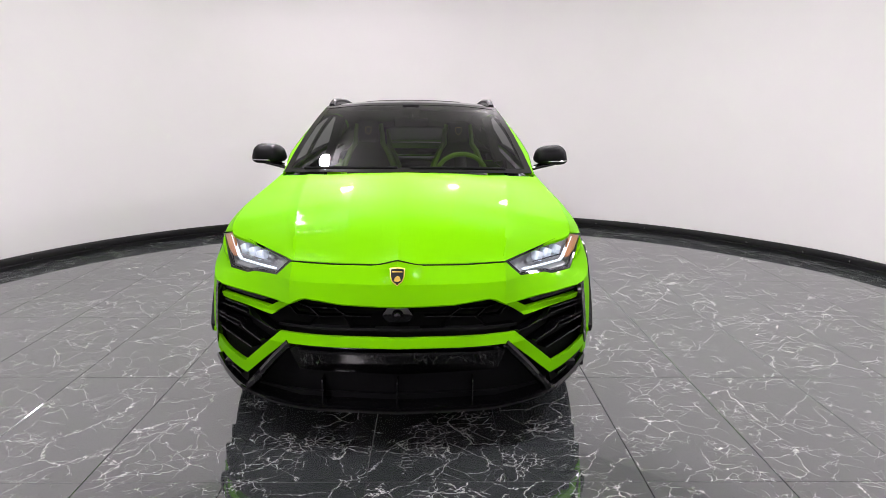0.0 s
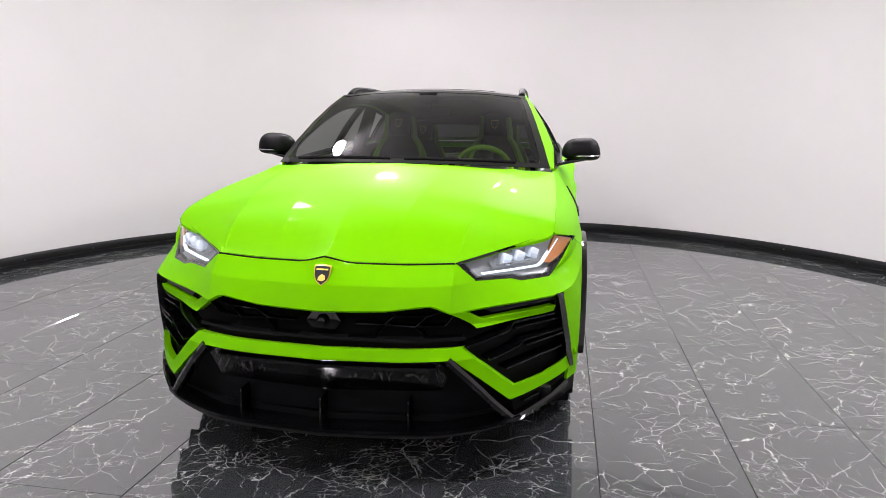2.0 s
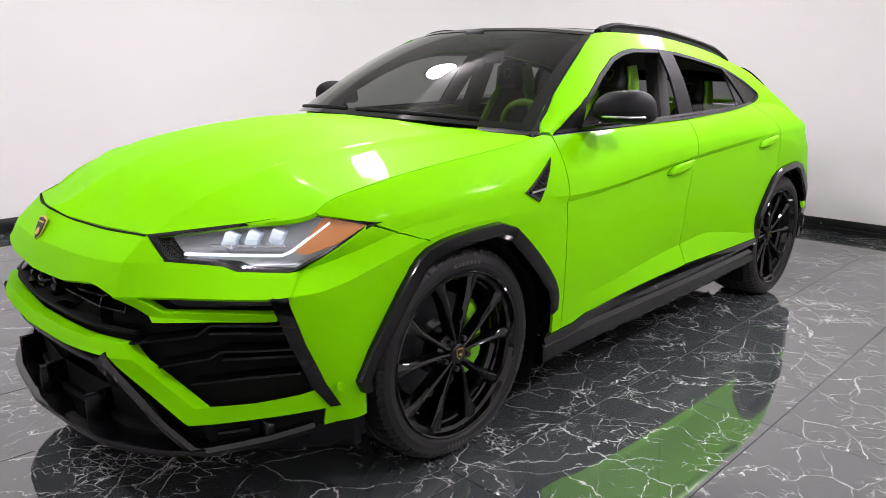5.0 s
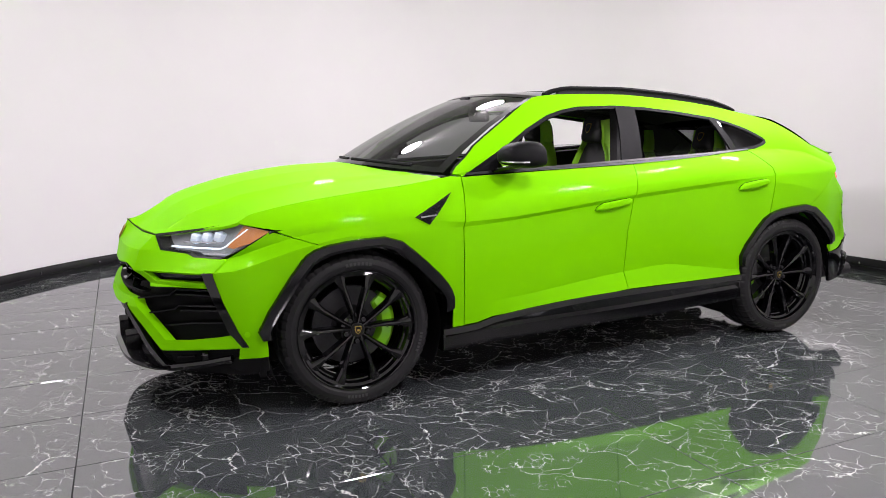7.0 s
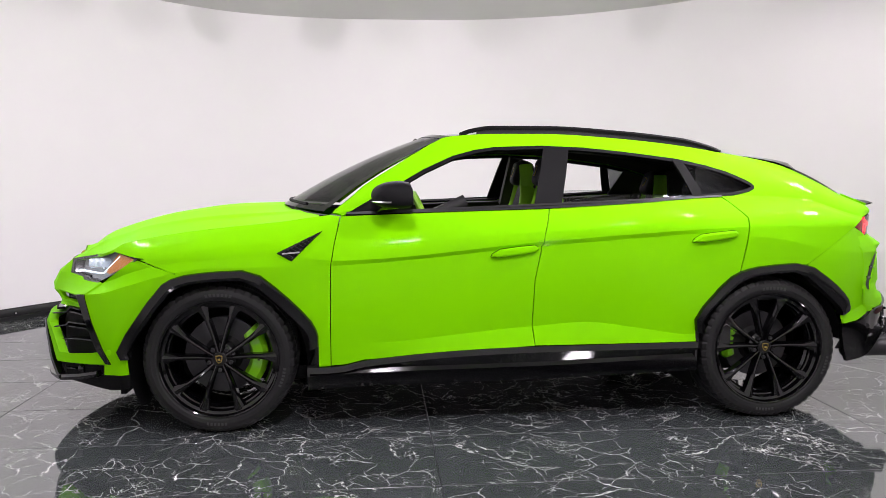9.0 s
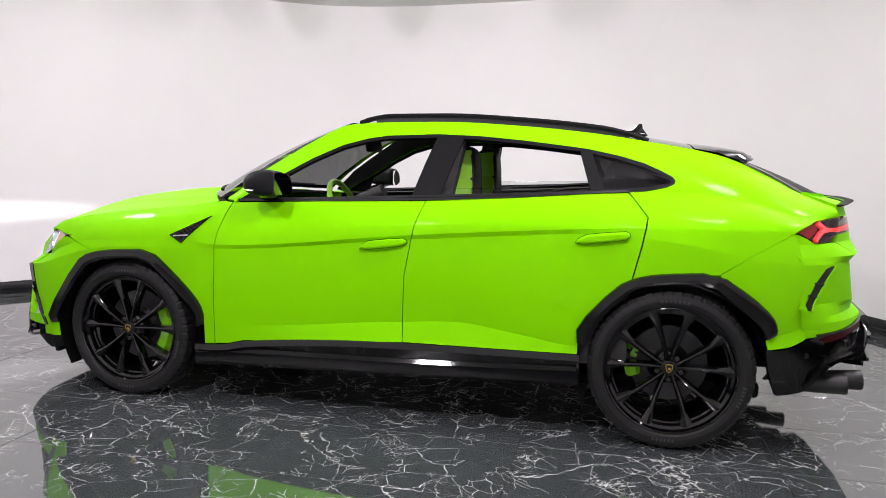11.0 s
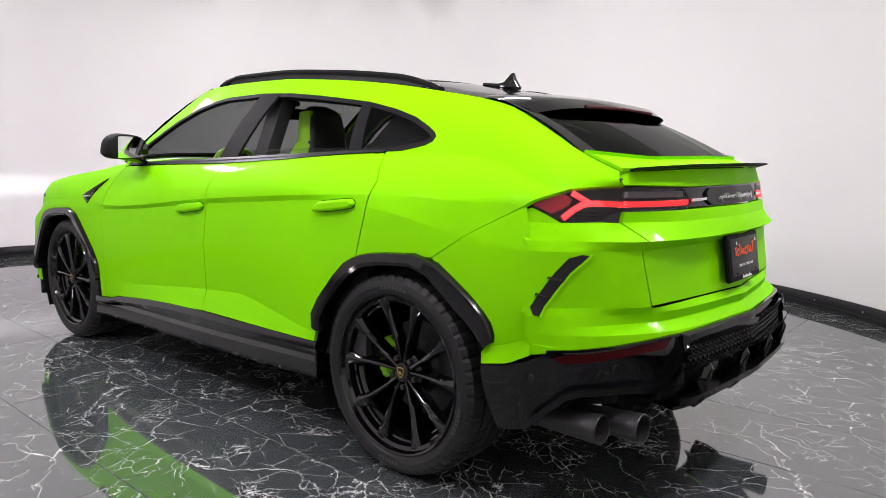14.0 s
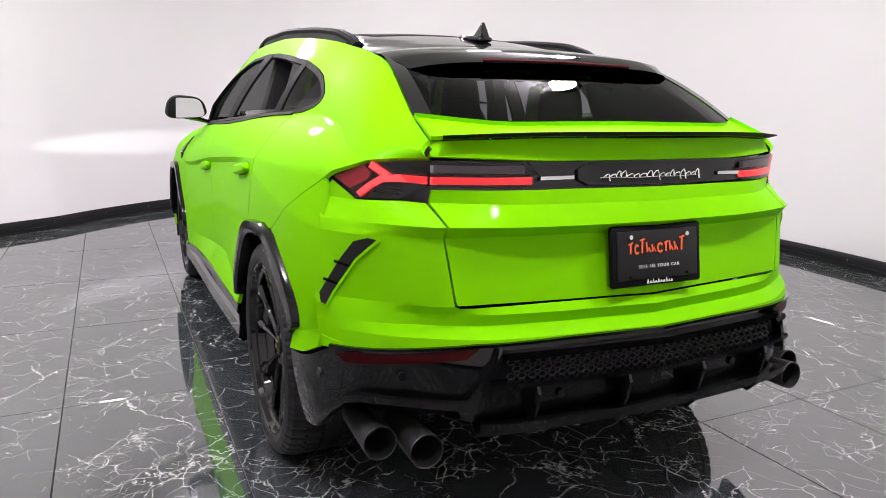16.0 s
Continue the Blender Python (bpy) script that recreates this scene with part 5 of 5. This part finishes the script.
part("diffuser_top", sweep([REAR.on(abs(x), .622, .010) if x >= 0 else REAR.on(-x, .622, .010) * Vector((-1, 1, 1)) for x in np.linspace(-.52, .52, 31)], [(-.02, -.008), (.02, -.010), (.02, .004), (-.02, .012)]), M_GLOSS, valance)
MESHBACK = [(0, .548), (0, .612), (.52, .612), (.54, .58), (.555, .555), (.30, .548)]
part("mesh_backing", whole(fill(REAR, MESHBACK, .06, 1, .002)), M_PLASTIC, valance)
cells = bmesh.new()
for row in range(3):
    for k in range(-17, 18):
        x0, z0 = (k + (.5 if row % 2 else 0)) * .0305, .560 + row * .0205
        if abs(x0) > .515 - .012 * row:
            continue
        c = REAR.on(abs(x0), z0, .008)
        P = [Vector((x0 + .0165 * math.cos(radians(60 * j)), c.y, z0 + .0112 * math.sin(radians(60 * j)))) for j in range(6)]
        Q = [Vector((x0 + .0128 * math.cos(radians(60 * j)), c.y, z0 + .0084 * math.sin(radians(60 * j)))) for j in range(6)]
        vp, vq = [cells.verts.new(p) for p in P], [cells.verts.new(q) for q in Q]
        vb = [cells.verts.new(q - Vector((0, .012, 0))) for q in Q]
        for j in range(6):
            cells.faces.new((vp[j], vp[(j + 1) % 6], vq[(j + 1) % 6], vq[j]))
            cells.faces.new((vq[j], vq[(j + 1) % 6], vb[(j + 1) % 6], vb[j]))
bmesh.ops.recalc_face_normals(cells, faces=cells.faces[:])
tagged(part("honeycomb_mesh", cells, M_MESH, valance, "black honeycomb mesh", smooth=False), kind="stuff")


def on_rear(x, z, off):
    q = REAR.on(abs(x), z, off)
    return Vector((x, q.y, q.z))


for z, off, sec in ((.545, .016, [(-.03, -.006), (.02, -.008), (.024, .004), (-.03, .008)]), (.430, .004, [(-.05, -.008), (.035, -.010), (.045, .0), (-.05, .010)]), (.404, -.02, [(-.06, -.006), (.03, -.006), (.03, .006), (-.06, .006)])):
    part("diffuser_edge", sweep([on_rear(x, z, off) for x in np.linspace(-.57, .57, 27)], sec), M_GLOSS, valance)
for x in (-.43, -.14, .14, .43):
    p, q = on_rear(x, .54, .012), on_rear(x, .40, .0)
    f = prism([Vector((x - .005, p.y, .545)), Vector((x - .005, p.y + .030, .548)), Vector((x - .005, p.y + .045, .52)), Vector((x - .005, q.y + .050, .40)), Vector((x - .005, q.y + .020, .370)), Vector((x - .005, q.y - .02, .375))], (1, 0, 0), .011)
    part("diffuser_fin", bevel(f, .002), M_GLOSS, valance)
both("parking_sensor", disc(REAR.on(.33, .49, .0), .013, .01, "y", 18), M_SATIN, valance)
both("parking_sensor", disc(REAR.on(.748, .548, -.003), .013, .012, "y", 18), M_SATIN, valance)
both("parking_sensor", disc((.922, 2.103, .512), .014, .012, "x", 18), M_SATIN, valance)
part("undertray", whole(prism([Vector((x, y, .375)) for x, y in ((0, 1.80), (.56, 1.80), (.56, 2.15), (.5, 2.32), (0, 2.38))], (0, 0, 1), .05)), M_PLASTIC, valance)
both("tow_bar_box", box((.32, 2.26, .372), (.40, .16, .05), bev=.02), M_PLASTIC, valance)
for x, y1 in ((.812, 2.310), (.712, 2.405)):
    tip = moved(lathe([(-.26, .038), (-.02, .048), (0.0, .049), (.003, .0465), (-.02, .043), (-.14, .039), (-.14, .0)], 36), pose(x, y1, .358, 0, 0, 90) @ pose(0, 0, 0, 0, -3, -2))
    tips = both("exhaust_tip", tip, M_CARBON, valance, "dull carbon exhaust tip")
    both("tip_edge", moved(lathe([(.001, .0494), (.004, .0482), (.002, .0455), (-.004, .046)], 36), pose(x, y1, .358, 0, 0, 90) @ pose(0, 0, 0, 0, -3, -2)), M_DARKSTEEL, tips)

# slanted vents
SLIT = [(.812, .892), (.792, .918), (.812, .922), (.842, .910), (.866, .862), (.915, .748), (.915, .722), (.903, .717), (.868, .79), (.838, .856)]
slits = both("rear_vent", fill(REAR, SLIT, .03, 1, .0015), M_SATIN, rear_bumper, "slanted black bumper vent")
both("vent_slat", line_on([(.850, .838), (.880, .846)], .004, [(-.004, -.003), (.004, -.003), (.004, .003), (-.004, .003)], skin=REAR), M_GLOSS, slits)
both("vent_slat", line_on([(.876, .783), (.904, .791)], .004, [(-.004, -.003), (.004, -.003), (.004, .003), (-.004, .003)], skin=REAR), M_GLOSS, slits)
both("vent_edge", line_on([(.784, .918), (.806, .896), (.836, .858), (.868, .79), (.903, .717)], .002, [(-.004, -.004), (.004, -.004), (.004, .004), (-.004, .004)], skin=REAR), M_PAINT, slits)

# tail lights
LB = [(.653, 1.141), (.72, 1.135), (.786, 1.125), (.820, 1.104), (.860, 1.078), (.838, 1.045), (.820, 1.023), (.716, 1.026), (.690, 1.045), (.657, 1.058)]
tails = both("tail_light", fill(REAR, LB, .03, 1, -.03), M_GLOSS, car, "slim tail light with a lit red Y-shaped strip", solid=.01)
both("tail_wall", ring(REAR, LB, LB, .0, -.03), M_GLOSS, tails)
STRIP = [(-.008, -.0095), (.008, -.0095), (.008, .0095), (-.008, .0095)]
both("tail_strip", line_on([(.655, 1.080), (.72, 1.084), (.755, 1.080), (.783, 1.058), (.808, 1.034)], -.008, STRIP, skin=REAR), M_REDGLOW, tails, "lit red strip")
both("tail_strip", line_on([(.740, 1.086), (.775, 1.118)], -.008, STRIP, skin=REAR), M_REDGLOW, tails)
both("tail_reflector", fill(REAR, [(.79, 1.116), (.822, 1.098), (.853, 1.078), (.825, 1.048), (.785, 1.076), (.775, 1.095)], .03, 1, -.012), M_REDLENS, tails)
for z in (1.04, 1.052):
    both("tail_rib", line_on([(.715, z), (.775, z + .004)], -.012, [(-.006, -.002), (.006, -.002), (.006, .002), (-.006, .002)], skin=REAR), M_SATIN, tails)
tl = both("tail_lens", fill(REAR, inset(LB, .001), .03, 1, .002), M_SMOKE, tails)
LG = [(.646, 1.139), (.46, 1.137), (.405, 1.134), (.372, 1.098), (.40, 1.064), (.648, 1.058)]
gl = both("tail_light_inner", fill(REAR, LG, .03, 1, -.03), M_GLOSS, tailgate, "tail light segment on the tailgate", solid=.01)
both("tail_strip", line_on([(.648, 1.080), (.52, 1.081), (.395, 1.083)], -.008, STRIP, skin=REAR), M_REDGLOW, gl)
both("tail_bar", line_on([(.648, 1.112), (.52, 1.112), (.41, 1.112)], -.012, [(-.006, -.010), (.006, -.010), (.006, .010), (-.006, .010)], skin=REAR), M_STEEL, gl)
tg = both("tail_lens", fill(REAR, inset(LG, .001), .03, 1, .002), M_SMOKE, gl)
for o in (*tl, *tg):
    o.visible_shadow = False
part("light_band", whole(fill(REAR, [(0, 1.063), (0, 1.136), (.40, 1.134), (.367, 1.098), (.395, 1.066)], .05, 1, -.012)), M_GLOSS, tailgate, "gloss black band between the tail lights", solid=.01)
part("name_panel", whole(fill(REAR, [(0, 1.068), (0, 1.130), (.22, 1.130), (.255, 1.112), (.255, 1.085), (.22, 1.068)], .05, 1, -.002)), M_SATIN, tailgate, solid=.008)
both("band_bar", line_on([(.372, 1.090), (.27, 1.092)], -.002, [(-.004, -.005), (.004, -.005), (.004, .005), (-.004, .005)], skin=REAR), M_CHROME, tailgate, "thin chrome bar")
# the nameplate's script as plain flowing strokes
random.seed(4)
pen = .178
while pen > -.165:
    wide, tall = random.uniform(.018, .030), random.choice((.0085, .0095, .017, .0105))
    low = random.choice((0, 0, 0, -.010))
    loop = [on_rear(pen - wide * (k / 10) - .006 * math.sin(math.pi * k / 10), 1.089 + low * (k > 7) + tall * math.sin(math.pi * k / 10) ** .7, .004) for k in range(11)]
    part("name_stroke", sweep(loop, circle(.0027, 6)), M_CHROME, tailgate)
    pen -= wide * .92
part("name_stroke", sweep([on_rear(.190 - .36 * k / 14, 1.0885 + .001 * math.sin(k), .0035) for k in range(15)], circle(.0016, 6)), M_CHROME, tailgate)

# number plate panel of the dealer
plate = part("plate_frame", moved(bevel(box((0, 0, 0), (.335, .020, .178)), .008, 3), pose(0, 2.452, .862, 8)), M_PLASTIC, tailgate, "black dealer plate in a black frame")
PM = pose(0, 2.4635, .862, 8)
part("plate_face", moved(box((0, 0, .004), (.300, .004, .142), bev=.002), PM), M_SATIN, plate)


def stroke(pts, w, mat, name="plate_print"):
    part(name, moved(sweep([Vector((-x, .0035, z)) for x, z in pts], [(-w, -.001), (w, -.001), (w, .001), (-w, .001)], up=(0, 1, 0)), PM), mat, plate)


# the dealer's mark as plain orange strokes
random.seed(9)
x0 = -.112
while x0 < .10:
    wide, tall, kind = random.uniform(.012, .022), random.uniform(.022, .040), random.randrange(3)
    if kind == 0:
        stroke([(x0 + wide * .4, .010), (x0 + wide * .5, .010 + tall)], .0026, M_ORANGE)
        stroke([(x0, .008 + tall), (x0 + wide, .013 + tall)], .0024, M_ORANGE)
    elif kind == 1:
        stroke([(x0 + wide * (.55 + .45 * math.cos(a)), .022 + .013 * math.sin(a)) for a in np.linspace(.6, 5.6, 9)], .0026, M_ORANGE)
    else:
        stroke([(x0, .010 + tall * .8), (x0 + .003, .012), (x0 + wide * .6, .024), (x0 + wide, .011)], .0025, M_ORANGE)
    x0 += wide + .006
cu = bpy.data.curves.new("plate_words", "FONT")
cu.body, cu.size, cu.extrude, cu.align_x, cu.space_character = "SELL US YOUR CAR", .0135, .0006, "CENTER", 1.35
words = new("plate_words", cu)
words.data.materials.append(M_WHITEPRINT)
words.parent = plate
words.matrix_basis = PM @ pose(0, .004, -.034, 90, 0, 180)
for k in range(10):
    x0 = -.046 + .0100 * k
    stroke([(x0, -.080), (x0 + .003, -.068 if k in (0, 2, 4, 7) else -.073), (x0 + .006, -.080)], .0011, M_WHITEPRINT)
for x in (-.105, .105):
    part("plate_bolt", moved(disc((x, .006, .058), .007, .006, "y", 8), PM), M_CHROME, plate)
    part("plate_hole", moved(disc((x, .005, -.058), .004, .003, "y", 8), PM), M_PLASTIC, plate)

# ---------- cabin ----------
def soft(center, size, rot=(0, 0, 0), bev=.04):
    return box(center, size, rot, bev, 3)


def seat(x0, y0, rear=False):
    tilt = 17 if not rear else 22
    m = pose(x0, y0, 0)
    base = part("seat", moved(soft((0, -.02, .62), (.50, .50, .16), (4, 0, 0)), m), M_LEATHER, car, "black leather seat with lime green bolsters")
    B = m @ pose(0, .20, .68 if rear else .735, -tilt)
    half_line = [(.20, -.02), (.225, .18), (.215, .40), (.165, .52), (.122, .585), (.118, .66), (.105, .735), (.06, .765)]
    shape = half_line + [(-a, b) for a, b in half_line[::-1]]
    bow = lambda b: .03 * math.sin(b * 5) - .05 * max(0, (b - .45) / .3) ** 2
    shell = bevel(prism([Vector((a, 0, b)) for a, b in shape], (0, 1, 0), .10), .03, 3, 25)
    for v in shell.verts:
        v.co.y += bow(v.co.z)
    part("backrest", moved(shell, B), M_LEATHER, base)
    for s in (-1, 1):
        line = [(s * (a - .012), .030 + bow(b), b) for a, b in half_line[:-1]]
        fine = [tuple(np.array(p) + (np.array(q) - np.array(p)) * k / 4) for p, q in zip(line, line[1:]) for k in range(4)] + [line[-1]]
        n = len(fine)
        part("bolster", moved(sweep([Vector(p) for p in fine], [(x * .62, y * 1.5) for x, y in circle(.042, 12)], up=(0, -1, 0), scale=[1.15 - .40 * (k / n) for k in range(n)]), B), M_LIME_LEATHER, base)
    part("headrest", moved(soft((0, -.012 + bow(.66), .665), (.17, .09, .17), (4, 0, 0), .035), B), M_LEATHER, base)
    part("headrest_shield", moved(prism([Vector((a, 0, b)) for a, b in shield(.026, .032)], (0, -1, 0), .004), B @ pose(0, -.085, .660)), M_GOLD, base)
    part("headrest_shield", moved(prism([Vector((a, 0, b)) for a, b in shield(.022, .027)], (0, -1, 0), .003), B @ pose(0, -.0875, .660)), M_LEATHER, base)
    part("cushion", moved(soft((0, -.04, .705), (.30, .46, .05), (4, 0, 0), .02), m), M_LEATHER, base)
    for s in (-1, 1):
        part("cushion_bolster", moved(soft((s * .205, -.03, .71), (.09, .46, .09), (4, 0, 0), .03), m), M_LIME_LEATHER, base)


for x0 in (-.37, .37):
    seat(x0, -.02)
    seat(x0, .90, True)
dash = grid(lambda u, v: Vector(((2 * u - 1) * .77, -.95 + .50 * v - .02 * (2 * u - 1) ** 2, 1.10 - .035 * v * v + (.03 * math.exp(-(((2 * u - 1) * .77 - .37) / .2) ** 2) * v))), 24, 10)
dashboard = part("dashboard", dash, M_LEATHER, car, "black leather dashboard", solid=.05)
part("dash_front", soft((0, -.52, .86), (1.5, .14, .40), (12, 0, 0), .04), M_LEATHER, dashboard)
part("centre_console", soft((0, -.10, .68), (.26, .95, .24), (6, 0, 0), .04), M_LEATHER, car)
part("instrument_hood", soft((.37, -.56, 1.10), (.36, .16, .06), (8, 0, 0), .025), M_LEATHER, dashboard)
# steering wheel
SW = pose(.37, -.385, 1.095, 114, 0, 0)
rim_pts = [SW @ Vector((.182 * math.cos(a) * (1), .182 * math.sin(a) * (.96 if math.sin(a) > -.8 else .88), 0)) for a in np.linspace(0, 2 * math.pi, 40, endpoint=False)]
steer = part("steering_wheel", sweep(rim_pts, circle(.017, 10), closed=True, up=(0, .5, .3)), M_LIME_LEATHER, car, "lime green leather steering wheel")
part("steering_hub", moved(soft((0, 0, -.01), (.13, .11, .05), bev=.02), SW), M_LEATHER, steer)
for a in (0, 180, 270):
    part("steering_spoke", moved(soft((.115, 0, -.005), (.13, .035, .018), bev=.006), SW @ pose(0, 0, 0, 0, 0, a)), M_LEATHER, steer)
part("steering_column", moved(disc((0, 0, -.14), .045, .26, "z"), SW), M_LEATHER, steer)
mir = soft((0, -.33, 1.475), (.25, .035, .07), (8, 0, 0), .014)
part("inner_mirror", mir, M_PLASTIC, car, "black inner rear-view mirror")
part("mirror_stem", soft((0, -.37, 1.525), (.03, .05, .08), (-30, 0, 0), .008), M_PLASTIC, car)
part("cabin_floor", soft((0, .35, .42), (1.70, 2.3, .08), bev=.02), M_LEATHER, car)
part("parcel_shelf", soft((0, 1.62, 1.05), (1.30, .62, .05), bev=.015), M_LEATHER, car)
part("boot_wall", soft((0, 1.95, .85), (1.25, .06, .40), bev=.015), M_LEATHER, car)
part("bulkhead", soft((0, -.98, .80), (1.55, .06, .60), bev=.015), M_LEATHER, car)
for s in (-1, 1):
    part("pillar_cover", sweep([(s * .70, .30, 1.15), (s * .60, .36, 1.50)], [(-.035, -.05), (.035, -.05), (.035, .05), (-.035, .05)], up=(0, 1, 0)), M_LEATHER, car)

# ---------- floor ----------
TX, TY, X0, Y0 = .605, 1.2, 1.688, -.40
bm = bmesh.new()
bmesh.ops.create_grid(bm, x_segments=1, y_segments=1, size=8)
floor = part("floor", moved(bm, pose(0, 0, -.004)), M_GROUT, smooth=False)
tagged(floor, "polished black marble floor tiles with white veins", "floor", kind="structure")
tile = bmesh.new()
bmesh.ops.create_cube(tile, size=1)
bmesh.ops.transform(tile, matrix=Matrix.Translation((0, 0, -.006)) @ Matrix.Diagonal((TX - .0035, TY - .0035, .012, 1)), verts=tile.verts)
bevel(tile, .0012, 1)
tile_mesh = bpy.data.meshes.new("tile")
tile.to_mesh(tile_mesh)
tile.free()
tile_mesh.materials.append(M_MARBLE)
for i in range(-13, 7):
    for j in range(-5, 6):
        x, y = X0 + (i + .5) * TX, Y0 + (j + .5) * TY
        near = min(math.hypot(max(abs(x - ROOM_C[0]) - TX / 2, 0), max(abs(y - ROOM_C[1]) - TY / 2, 0)), 9)
        ang = math.degrees(math.atan2(y - ROOM_C[1], x - ROOM_C[0]))
        if near > float(wall_radius(ang)[0]) + .35:
            continue
        ob = new("tile", tile_mesh)
        ob.parent = floor
        ob.location = (x, y, 0)
